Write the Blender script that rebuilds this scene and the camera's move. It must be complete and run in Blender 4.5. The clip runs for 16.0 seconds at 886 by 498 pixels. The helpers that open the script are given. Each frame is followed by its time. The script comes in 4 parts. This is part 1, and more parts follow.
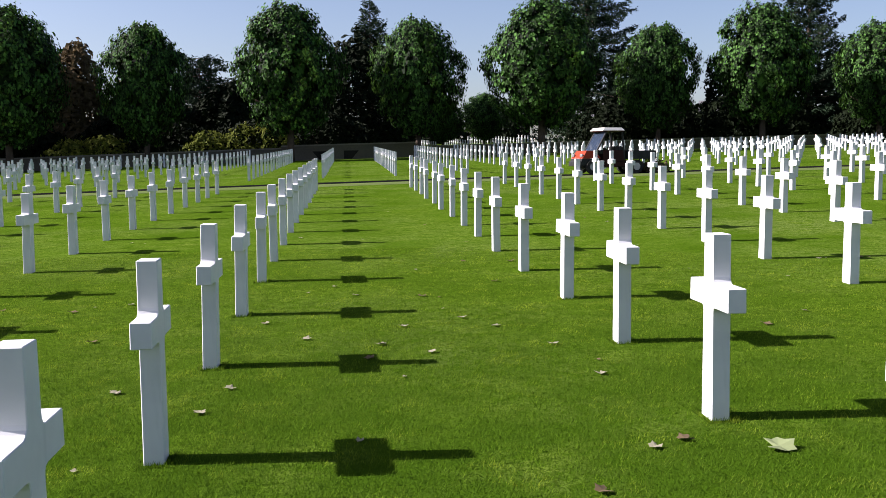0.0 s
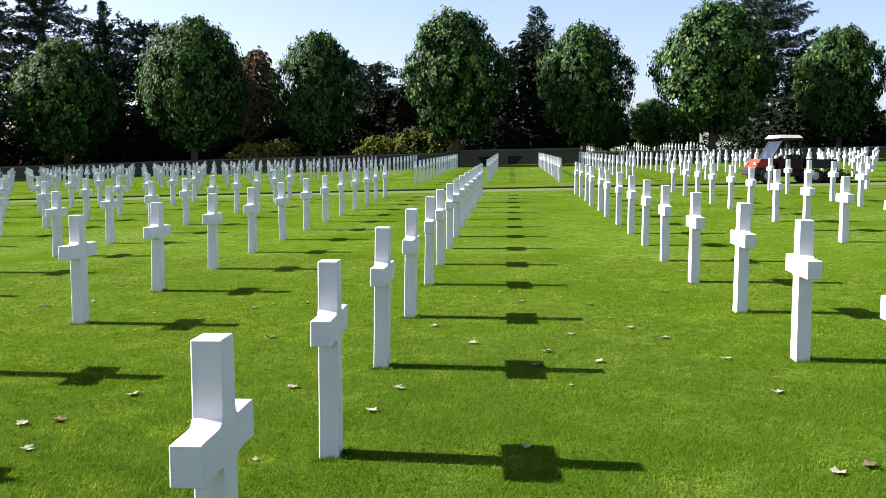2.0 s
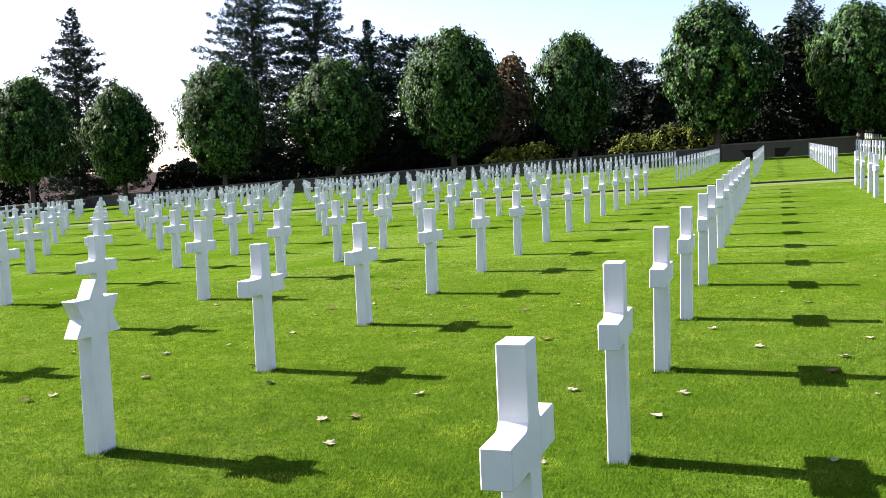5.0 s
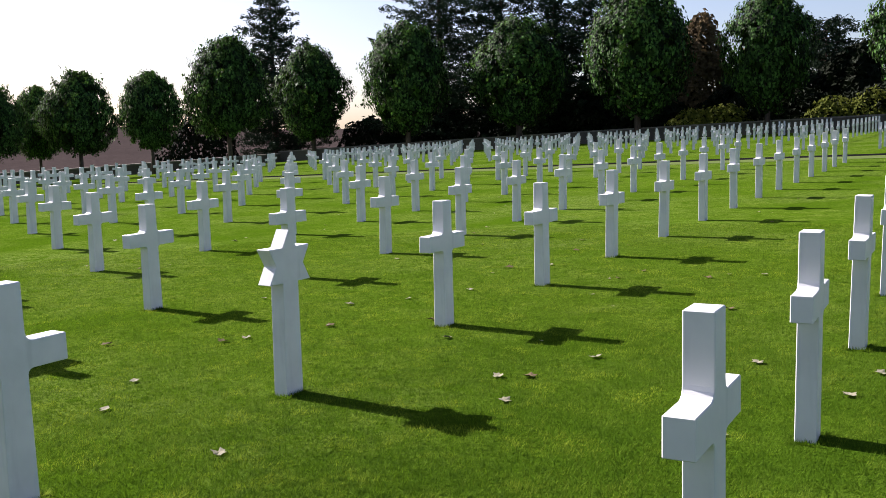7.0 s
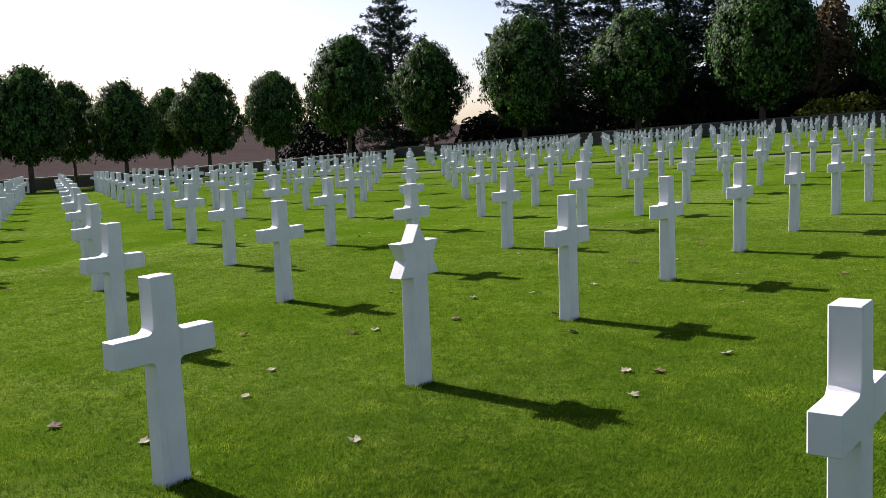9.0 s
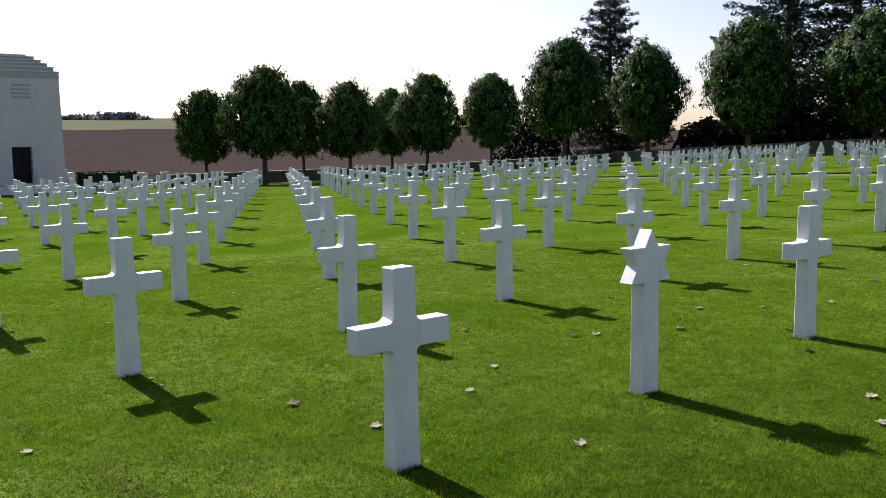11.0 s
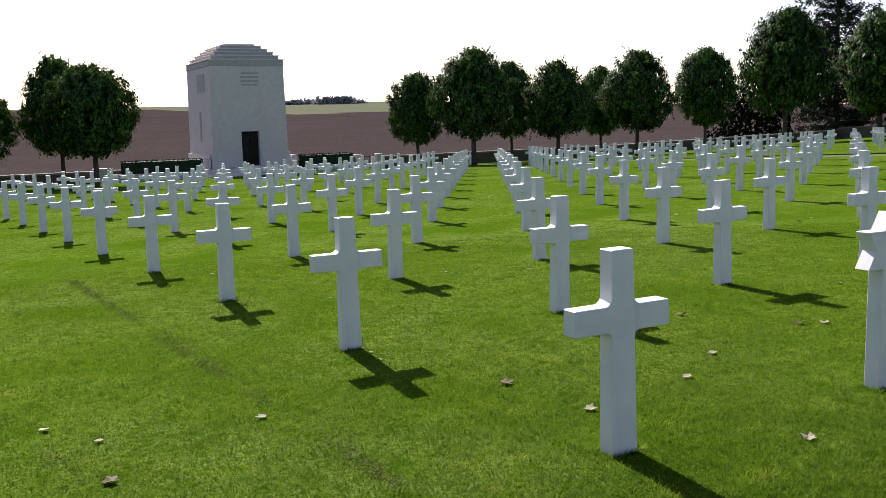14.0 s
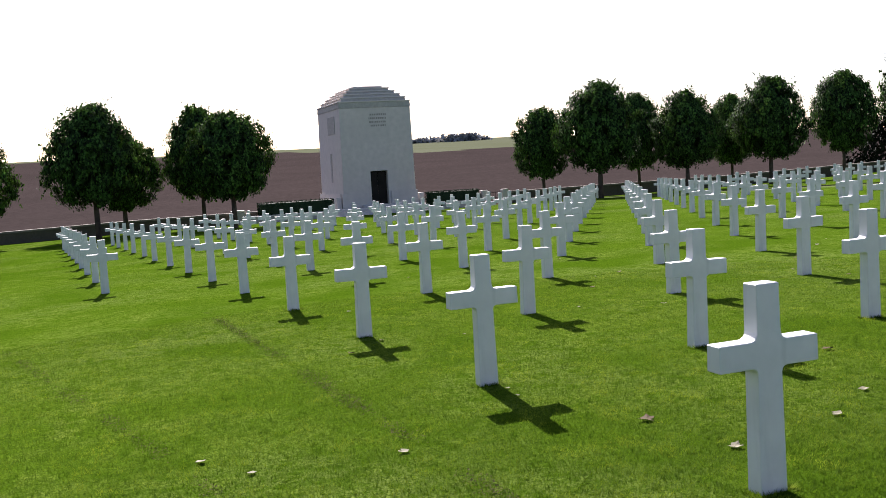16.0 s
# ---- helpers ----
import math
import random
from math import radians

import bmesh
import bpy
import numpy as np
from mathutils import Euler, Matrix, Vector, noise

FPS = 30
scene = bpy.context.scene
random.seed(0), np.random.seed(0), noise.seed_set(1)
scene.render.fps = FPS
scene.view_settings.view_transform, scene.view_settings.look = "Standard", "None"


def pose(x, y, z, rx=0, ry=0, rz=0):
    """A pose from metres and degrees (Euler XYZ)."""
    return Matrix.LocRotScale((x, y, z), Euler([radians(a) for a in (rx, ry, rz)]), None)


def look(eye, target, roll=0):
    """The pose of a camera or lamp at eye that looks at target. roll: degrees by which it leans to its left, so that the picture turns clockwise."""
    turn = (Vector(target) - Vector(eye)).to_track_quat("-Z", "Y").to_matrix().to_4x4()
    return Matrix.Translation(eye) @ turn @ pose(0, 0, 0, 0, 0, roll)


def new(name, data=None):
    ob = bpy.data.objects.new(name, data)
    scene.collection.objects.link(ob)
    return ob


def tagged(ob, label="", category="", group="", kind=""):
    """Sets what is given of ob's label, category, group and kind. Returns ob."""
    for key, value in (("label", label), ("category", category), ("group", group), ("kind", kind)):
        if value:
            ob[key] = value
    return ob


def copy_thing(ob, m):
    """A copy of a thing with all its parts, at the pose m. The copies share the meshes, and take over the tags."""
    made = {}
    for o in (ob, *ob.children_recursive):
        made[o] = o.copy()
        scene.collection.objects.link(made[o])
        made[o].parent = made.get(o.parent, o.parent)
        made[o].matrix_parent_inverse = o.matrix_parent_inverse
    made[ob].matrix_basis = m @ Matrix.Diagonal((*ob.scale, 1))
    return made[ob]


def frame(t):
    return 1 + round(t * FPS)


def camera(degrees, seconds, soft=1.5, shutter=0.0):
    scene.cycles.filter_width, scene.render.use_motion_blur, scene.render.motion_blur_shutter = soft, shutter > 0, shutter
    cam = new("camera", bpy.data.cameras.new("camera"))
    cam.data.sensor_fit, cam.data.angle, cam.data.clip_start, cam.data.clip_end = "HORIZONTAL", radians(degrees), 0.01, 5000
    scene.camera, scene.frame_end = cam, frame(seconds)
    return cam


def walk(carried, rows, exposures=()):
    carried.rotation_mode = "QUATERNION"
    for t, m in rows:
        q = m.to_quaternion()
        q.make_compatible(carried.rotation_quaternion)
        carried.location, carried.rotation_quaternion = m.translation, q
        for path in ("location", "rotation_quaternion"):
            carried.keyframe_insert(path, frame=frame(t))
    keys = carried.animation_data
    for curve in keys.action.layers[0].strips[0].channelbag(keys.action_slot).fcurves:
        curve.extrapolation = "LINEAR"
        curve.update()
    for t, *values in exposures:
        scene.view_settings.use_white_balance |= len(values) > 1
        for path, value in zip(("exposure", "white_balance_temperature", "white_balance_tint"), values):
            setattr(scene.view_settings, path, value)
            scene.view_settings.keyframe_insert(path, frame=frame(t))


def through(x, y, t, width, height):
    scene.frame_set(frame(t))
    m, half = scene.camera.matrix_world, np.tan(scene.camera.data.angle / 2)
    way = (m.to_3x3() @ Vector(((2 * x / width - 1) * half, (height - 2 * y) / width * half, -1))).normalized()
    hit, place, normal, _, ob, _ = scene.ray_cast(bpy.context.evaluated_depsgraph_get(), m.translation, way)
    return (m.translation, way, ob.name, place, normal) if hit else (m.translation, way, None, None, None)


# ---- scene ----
# camera: seconds, x, y, z, tilt, heading, roll
cam = camera(50.0, 16.0, soft=0.78)
ROWS = [
    (0, 0.003, -0.005, 1.673, 84.53, -5.71, -0.50),
    (0.5, -0.021, -0.012, 1.677, 84.97, -3.26, -0.36),
    (1, -0.036, -0.019, 1.679, 85.00, -0.86, 0.42),
    (1.5, -0.051, -0.035, 1.685, 85.18, 1.87, 0.51),
    (2, -0.061, -0.027, 1.683, 84.89, 4.01, 0.16),
    (2.5, -0.066, -0.051, 1.681, 83.92, 6.53, -0.36),
    (3, -0.076, -0.063, 1.686, 83.79, 8.01, -0.67),
    (3.5, -0.139, 0.011, 1.671, 83.87, 9.20, -0.65),
    (4, -0.219, 0.028, 1.675, 84.51, 9.77, -0.80),
    (4.5, -0.241, 0.058, 1.668, 84.47, 13.89, -0.50),
    (5, -0.224, 0.009, 1.683, 85.25, 19.39, -2.29),
    (5.2, -0.234, 0.006, 1.678, 84.71, 21.25, -1.70),
    (7.3, -0.258, 0.014, 1.676, 83.08, 31.00, -1.63),
    (7.5, -0.257, 0.032, 1.669, 82.89, 31.61, -1.78),
    (8, -0.254, 0.048, 1.664, 82.32, 33.45, -1.98),
    (8.5, -0.223, -0.014, 1.668, 82.47, 35.63, -2.69),
    (9, -0.283, -0.095, 1.683, 83.10, 37.16, -2.11),
    (9.5, -0.402, -0.154, 1.673, 83.80, 40.59, -2.32),
    (10, -0.388, -0.167, 1.690, 83.35, 44.68, -1.42),
    (10.2, -0.399, -0.174, 1.669, 83.30, 45.46, -1.05),
    (12.3, -0.382, -0.233, 1.693, 84.13, 57.03, -1.81),
    (12.5, -0.388, -0.241, 1.694, 84.09, 57.62, -1.92),
    (13, -0.408, -0.251, 1.693, 83.78, 59.33, -1.73),
    (13.5, -0.414, -0.243, 1.688, 83.38, 60.84, -1.97),
    (14, -0.438, -0.238, 1.680, 82.61, 62.19, -1.59),
    (14.5, -0.457, -0.246, 1.679, 82.49, 63.69, -1.97),
    (15, -0.443, -0.284, 1.686, 83.09, 64.84, -1.60),
    (15.5, -0.414, -0.306, 1.694, 84.12, 66.73, -2.67),
    (16, -0.386, -0.335, 1.706, 85.04, 69.74, -3.32),
]
walk(cam, [(t, pose(x, y, z, tilt, 0, yaw) @ pose(0, 0, 0, 0, 0, roll)) for t, x, y, z, tilt, yaw, roll in ROWS],
     exposures=[(0.0, 1.49, 6430, 22), (1.5, 1.89, 6450, 21), (3.0, 2.29, 6420, 24), (3.5, 2.35, 6420, 24), (5.0, 2.38, 6420, 23), (7.5, 1.49, 6500, 22), (9.0, 1.46, 6500, 22), (13.0, 1.50, 6500, 22), (16.0, 1.60, 6500, 22)])

# ---- world and sun ----
SUN_EL, SUN_AZ = radians(32.5), radians(83.3)          # azimuth counted from +y towards -x
SUN_WAY = Vector((-math.sin(SUN_AZ) * math.cos(SUN_EL), math.cos(SUN_AZ) * math.cos(SUN_EL), math.sin(SUN_EL)))
world = bpy.data.worlds.new("sky")
scene.world = world
world.use_nodes = True
wn = world.node_tree
wn.nodes.clear()
sky = wn.nodes.new("ShaderNodeTexSky")
sky.sky_type, sky.sun_disc = "NISHITA", False
sky.sun_elevation, sky.sun_rotation = SUN_EL, -SUN_AZ
sky.air_density, sky.dust_density, sky.ozone_density = 0.82, 1.5, 1.3
bg = wn.nodes.new("ShaderNodeBackground")
bg.inputs["Strength"].default_value = 0.056
wo = wn.nodes.new("ShaderNodeOutputWorld")
wn.links.new(sky.outputs[0], bg.inputs[0])
wn.links.new(bg.outputs[0], wo.inputs[0])
sun_data = bpy.data.lights.new("sun", "SUN")
sun_data.energy, sun_data.angle, sun_data.color = 5.0, radians(0.6), (1.0, 0.97, 0.91)
sun = new("sun", sun_data)
sun.matrix_world = look(SUN_WAY * 100, (0, 0, 0))


# ---- materials ----
def material(name, rough=0.8, metal=0.0, spec=0.5):
    m = bpy.data.materials.new(name)
    m.use_nodes = True
    b = m.node_tree.nodes["Principled BSDF"]
    b.inputs["Roughness"].default_value, b.inputs["Metallic"].default_value = rough, metal
    b.inputs["Specular IOR Level"].default_value = spec
    return m, m.node_tree, b


def mixed(nt, fac, a, b):
    n = nt.nodes.new("ShaderNodeMix")
    n.data_type = "RGBA"
    for sock, v in ((n.inputs[0], fac), (n.inputs[6], a), (n.inputs[7], b)):
        if isinstance(v, (int, float)):
            sock.default_value = v
        elif isinstance(v, tuple):
            sock.default_value = (*v, 1)
        else:
            nt.links.new(v, sock)
    return n.outputs[2]


def noisy(nt, scale, lo=0.35, hi=0.65, detail=4.0, stretch=None):
    tc = nt.nodes.new("ShaderNodeTexCoord")
    out = tc.outputs["Object"]
    if stretch:
        mp = nt.nodes.new("ShaderNodeMapping")
        mp.inputs["Scale"].default_value = stretch
        nt.links.new(out, mp.inputs[0])
        out = mp.outputs[0]
    n = nt.nodes.new("ShaderNodeTexNoise")
    n.inputs["Scale"].default_value, n.inputs["Detail"].default_value = scale, detail
    nt.links.new(out, n.inputs["Vector"])
    r = nt.nodes.new("ShaderNodeMapRange")
    r.inputs[1].default_value, r.inputs[2].default_value = lo, hi
    nt.links.new(n.outputs[0], r.inputs[0])
    return r.outputs[0]


def bump(nt, b, height, strength=0.3, dist=0.01):
    n = nt.nodes.new("ShaderNodeBump")
    n.inputs["Strength"].default_value, n.inputs["Distance"].default_value = strength, dist
    nt.links.new(height, n.inputs["Height"])
    nt.links.new(n.outputs[0], b.inputs["Normal"])


def two_tone(name, a, b_, scale, rough=0.8, metal=0.0, spec=0.12, fine=None, fine_scale=60, bump_s=0.2, bump_d=0.01, lo=0.35, hi=0.65):
    m, nt, b = material(name, rough, metal, spec)
    c = mixed(nt, noisy(nt, scale, lo, hi), a, b_)
    f = noisy(nt, fine_scale, 0.3, 0.7)
    if fine:
        c = mixed(nt, f, c, fine)
    nt.links.new(c, b.inputs["Base Color"])
    bump(nt, b, f, bump_s, bump_d)
    return m


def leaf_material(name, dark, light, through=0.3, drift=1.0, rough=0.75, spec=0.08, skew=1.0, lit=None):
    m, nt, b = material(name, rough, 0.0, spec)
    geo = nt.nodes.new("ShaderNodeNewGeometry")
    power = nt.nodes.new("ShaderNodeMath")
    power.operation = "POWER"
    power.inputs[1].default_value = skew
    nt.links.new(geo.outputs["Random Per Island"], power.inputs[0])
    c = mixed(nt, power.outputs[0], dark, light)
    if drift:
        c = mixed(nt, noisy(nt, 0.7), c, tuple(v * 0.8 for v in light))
    nt.links.new(c, b.inputs["Base Color"])
    tr = nt.nodes.new("ShaderNodeBsdfTranslucent")
    if lit:
        nt.links.new(mixed(nt, power.outputs[0], tuple(v * 0.25 for v in lit), lit), tr.inputs[0])
    else:
        nt.links.new(c, tr.inputs[0])
    mx = nt.nodes.new("ShaderNodeMixShader")
    mx.inputs[0].default_value = through
    nt.links.new(b.outputs[0], mx.inputs[1])
    nt.links.new(tr.outputs[0], mx.inputs[2])
    nt.links.new(mx.outputs[0], nt.nodes["Material Output"].inputs[0])
    return m


def marble_material():
    m, nt, b = material("white_marble", 0.55, 0.0, 0.4)
    c = mixed(nt, noisy(nt, 5, 0.4, 0.62), (0.6165, 0.6210, 0.6300), (0.5580, 0.5625, 0.5715))
    c = mixed(nt, noisy(nt, 2.2, 0.6, 0.75), c, (0.4770, 0.4860, 0.4860))
    c = mixed(nt, noisy(nt, 14, 0.56, 0.85, 6, (1, 1, 0.14)), c, (0.4500, 0.4635, 0.4680))
    info = nt.nodes.new("ShaderNodeObjectInfo")
    tone = nt.nodes.new("ShaderNodeMapRange")
    tone.inputs[3].default_value, tone.inputs[4].default_value = 0.0, 0.35
    nt.links.new(info.outputs["Random"], tone.inputs[0])
    c = mixed(nt, tone.outputs[0], c, (0.5220, 0.5220, 0.5085))
    nt.links.new(c, b.inputs["Base Color"])
    bump(nt, b, noisy(nt, 180), 0.08, 0.002)
    return m


def lawn_patch(nt, x, y, radius):
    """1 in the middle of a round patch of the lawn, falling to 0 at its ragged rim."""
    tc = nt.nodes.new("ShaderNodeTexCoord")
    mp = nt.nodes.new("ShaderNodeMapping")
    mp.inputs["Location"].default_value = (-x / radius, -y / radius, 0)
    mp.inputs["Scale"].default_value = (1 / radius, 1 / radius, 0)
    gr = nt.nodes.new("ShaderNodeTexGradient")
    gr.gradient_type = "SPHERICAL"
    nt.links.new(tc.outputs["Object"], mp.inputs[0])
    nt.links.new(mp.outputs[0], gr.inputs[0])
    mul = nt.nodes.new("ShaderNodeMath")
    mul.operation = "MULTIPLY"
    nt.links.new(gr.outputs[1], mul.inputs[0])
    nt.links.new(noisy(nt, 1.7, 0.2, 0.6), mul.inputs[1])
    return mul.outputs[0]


def lawn_material():
    m, nt, b = material("mown_lawn", 1.0, 0.0, 0.0)
    c = mixed(nt, noisy(nt, 1.1, 0.35, 0.65), (0.0746, 0.1346, 0.0092), (0.0950, 0.1550, 0.0138))
    c = mixed(nt, noisy(nt, 0.20, 0.42, 0.66), c, (0.1289, 0.1754, 0.0386))
    c = mixed(nt, noisy(nt, 2.6, 0.50, 0.66), c, (0.1272, 0.1811, 0.0257))
    c = mixed(nt, noisy(nt, 0.55, 0.46, 0.66), c, (0.0542, 0.1077, 0.0055))
    c = mixed(nt, noisy(nt, 6, 0.47, 0.66), c, (0.0509, 0.1020, 0.0055))
    c = mixed(nt, noisy(nt, 24, 0.46, 0.68), c, (0.0306, 0.0669, 0.0037))
    c = mixed(nt, lawn_patch(nt, 0.2, 3.0, 9.5), c, (0.020, 0.044, 0.004))          # thatch under the blades, their shade put into its dark colour
    # a darker green round patch in the aisle
    c = mixed(nt, lawn_patch(nt, 0.9, 3.2, 6.0), c, (0.0322, 0.0718, 0.0037))
    f = noisy(nt, 70, 0.34, 0.56, 5)
    c = mixed(nt, f, (0.0288, 0.0608, 0.0026), c)
    nt.links.new(c, b.inputs["Base Color"])
    bump(nt, b, f, 0.5, 0.016)
    return m


def blade_material():
    """Grass blades in lighter, drier and darker patches a hand to a step across."""
    m, nt, b = material("grass_blade", 0.9, 0.0, 0.05)
    geo = nt.nodes.new("ShaderNodeNewGeometry")
    c = mixed(nt, geo.outputs["Random Per Island"], (0.0794, 0.1501, 0.0073), (0.1151, 0.2001, 0.0107))
    c = mixed(nt, noisy(nt, 3.2, 0.50, 0.64), c, (0.2327, 0.3001, 0.0249))
    c = mixed(nt, noisy(nt, 0.9, 0.48, 0.70), c, (0.1574, 0.2260, 0.0196))
    c = mixed(nt, noisy(nt, 9, 0.50, 0.66), c, (0.0378, 0.0800, 0.0038))
    c = mixed(nt, noisy(nt, 34, 0.48, 0.64), c, (0.0351, 0.0727, 0.0038))
    # the same darker green patch, on the blades
    c = mixed(nt, lawn_patch(nt, 0.9, 3.2, 6.0), c, (0.0412, 0.0909, 0.0053))
    nt.links.new(c, b.inputs["Base Color"])
    tr = nt.nodes.new("ShaderNodeBsdfTranslucent")
    nt.links.new(c, tr.inputs[0])
    mx = nt.nodes.new("ShaderNodeMixShader")
    mx.inputs[0].default_value = 0.35
    nt.links.new(b.outputs[0], mx.inputs[1])
    nt.links.new(tr.outputs[0], mx.inputs[2])
    nt.links.new(mx.outputs[0], nt.nodes["Material Output"].inputs[0])
    return m


MARBLE = marble_material()
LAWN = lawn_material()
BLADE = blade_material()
PLOUGH = two_tone("ploughed_soil", (0.042, 0.034, 0.032), (0.053, 0.042, 0.040), 0.05, 1.0, spec=0.0, fine=(0.034, 0.027, 0.026), fine_scale=1.2, bump_s=0.5, bump_d=0.2)
CROP = two_tone("green_crop", (0.0920, 0.1068, 0.0700), (0.1120, 0.1225, 0.0912), 0.03, 1.0, spec=0.0, fine=(0.0890, 0.0970, 0.0537), fine_scale=0.8)
GRAVEL = two_tone("path_asphalt", (0.008, 0.009, 0.008), (0.012, 0.012, 0.011), 0.6, 1.0, spec=0.0, fine=(0.007, 0.007, 0.007), fine_scale=90)
VERGE = two_tone("worn_verge_grass", (0.1041, 0.1269, 0.0586), (0.0838, 0.1142, 0.0345), 1.5, 1.0, spec=0.0, fine=(0.0711, 0.1016, 0.0275), fine_scale=25)
WALLSTONE = two_tone("grey_wall_stone", (0.1250, 0.1098, 0.0912), (0.1050, 0.0918, 0.0760), 0.6, 0.9, fine=(0.0950, 0.0837, 0.0688), fine_scale=7, bump_d=0.004)
COPING = two_tone("wall_coping_stone", (0.2250, 0.2016, 0.1755), (0.1800, 0.1638, 0.1404), 0.7, 0.9, fine=(0.1530, 0.1386, 0.1209), fine_scale=6)
LIME = two_tone("pale_limestone", (0.66, 0.595, 0.555), (0.60, 0.54, 0.505), 0.35, 0.85, fine=(0.57, 0.515, 0.48), fine_scale=3, bump_d=0.01)
LIMEDARK = two_tone("weathered_limestone", (0.50, 0.465, 0.435), (0.44, 0.41, 0.38), 0.9, 0.9, fine=(0.38, 0.35, 0.325), fine_scale=5)
LETTER = two_tone("carved_letter_stone", (0.34, 0.30, 0.28), (0.30, 0.27, 0.25), 2, 0.9)
BRONZE = two_tone("dark_bronze", (0.012, 0.010, 0.009), (0.020, 0.017, 0.015), 1.5, 0.6)
BARK = two_tone("bark", (0.075, 0.055, 0.042), (0.12, 0.095, 0.075), 3, 0.95, fine=(0.045, 0.035, 0.028), fine_scale=25, bump_s=0.8, bump_d=0.03)
# nearly black to bright at random: crown shade and sunlit leaves put in colour
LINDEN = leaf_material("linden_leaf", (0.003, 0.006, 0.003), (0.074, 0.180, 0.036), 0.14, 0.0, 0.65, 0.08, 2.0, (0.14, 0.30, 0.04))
CONIFER = leaf_material("conifer_needles", (0.0102, 0.0221, 0.0114), (0.0306, 0.0544, 0.0285), 0.04)
COPPER = leaf_material("copper_leaf", (0.0700, 0.0500, 0.0280), (0.1160, 0.0830, 0.0390), 0.2)
SHRUB = leaf_material("shrub_leaf", (0.0020, 0.0045, 0.0015), (0.0065, 0.0120, 0.0030), 0.05)
GOLD = leaf_material("golden_shrub_leaf", (0.0336, 0.0560, 0.0098), (0.1568, 0.1792, 0.0294), 0.3)
FALLEN = leaf_material("dry_leaf", (0.1734, 0.1517, 0.1010), (0.2890, 0.2673, 0.1882), 0.1)
FALLENBROWN = leaf_material("brown_leaf", (0.0672, 0.0504, 0.0304), (0.1400, 0.1008, 0.0584), 0.1)
# leaves of the far wood: distance haze put into the pale grey colour
HAZEWOOD = leaf_material("hazed_wood_leaf", (0.2550, 0.2625, 0.2790), (0.3300, 0.3375, 0.3565), 0.1)
FALLENGREEN = leaf_material("pale_green_leaf", (0.154, 0.210, 0.084), (0.238, 0.280, 0.140), 0.2)
SOIL = two_tone("bare_soil", (0.060, 0.064, 0.024), (0.125, 0.112, 0.055), 12, 1.0, spec=0.0)
REDPAINT = two_tone("red_orange_paint", (0.2873, 0.0368, 0.0120), (0.2550, 0.0304, 0.0104), 2, 0.35)
DARKRED = two_tone("dark_red_paint", (0.030, 0.006, 0.005), (0.022, 0.005, 0.004), 2, 0.5)
WHITEPAINT = two_tone("white_plastic", (0.624, 0.608, 0.568), (0.560, 0.544, 0.504), 1.5, 0.5)
BLACKPLASTIC = two_tone("black_plastic", (0.02, 0.02, 0.02), (0.03, 0.03, 0.03), 4, 0.6)
RUBBER = two_tone("tyre_rubber", (0.02, 0.02, 0.02), (0.035, 0.033, 0.03), 6, 0.9)
GREYMETAL = two_tone("grey_metal", (0.35, 0.35, 0.36), (0.28, 0.28, 0.28), 4, 0.45, 0.7)
RENDER_WALL = two_tone("white_render", (0.72, 0.70, 0.66), (0.64, 0.62, 0.58), 0.4, 0.9)
ROOFTILE = two_tone("grey_slate", (0.16, 0.16, 0.17), (0.12, 0.12, 0.13), 0.8, 0.8)
glass, gnt, gb = material("windscreen_glass", 0.25, 0.0, 0.25)
gb.inputs["Base Color"].default_value = (0.02, 0.03, 0.05, 1)
gb.inputs["Alpha"].default_value = 0.8
GLASS = glass


# ---- small builders ----
def link_mesh(name, bm, mat, parent=None, label="", smooth=False):
    me = bpy.data.meshes.new(name)
    bm.to_mesh(me)
    bm.free()
    for m in mat if isinstance(mat, (list, tuple)) else (mat,):
        me.materials.append(m)
    if smooth:
        me.polygons.foreach_set("use_smooth", [True] * len(me.polygons))
    ob = new(name, me)
    if parent:
        ob.parent = parent
    if label:
        ob["label"] = label
    return ob


def part(name, bm, mat, parent, label="", smooth=False):
    return link_mesh(name, bm, mat, parent, label, smooth)


def thing(name, m, label, category, group="", kind=""):
    ob = new(name)
    ob.matrix_world = m
    return tagged(ob, label, category, group, kind)


def box(bm, x0, x1, y0, y1, z0, z1, bevel=0.0):
    r = bmesh.ops.create_cube(bm, size=1, matrix=Matrix.LocRotScale(((x0 + x1) / 2, (y0 + y1) / 2, (z0 + z1) / 2), None, (x1 - x0, y1 - y0, z1 - z0)))
    if bevel:
        edges = list({e for v in r["verts"] for e in v.link_edges})
        bmesh.ops.bevel(bm, geom=edges, offset=bevel, segments=1, affect="EDGES")
    return bm


def boxes(*rows, bevel=0.0):
    bm = bmesh.new()
    for r in rows:
        box(bm, *r, bevel=bevel)
    return bm


def tube(bm, a, b, r0, r1, n=8):
    a, b = Vector(a), Vector(b)
    m = Matrix.Translation((a + b) / 2) @ (b - a).to_track_quat("Z", "Y").to_matrix().to_4x4()
    bmesh.ops.create_cone(bm, cap_ends=True, segments=n, radius1=r0, radius2=r1, depth=(b - a).length, matrix=m)
    return bm


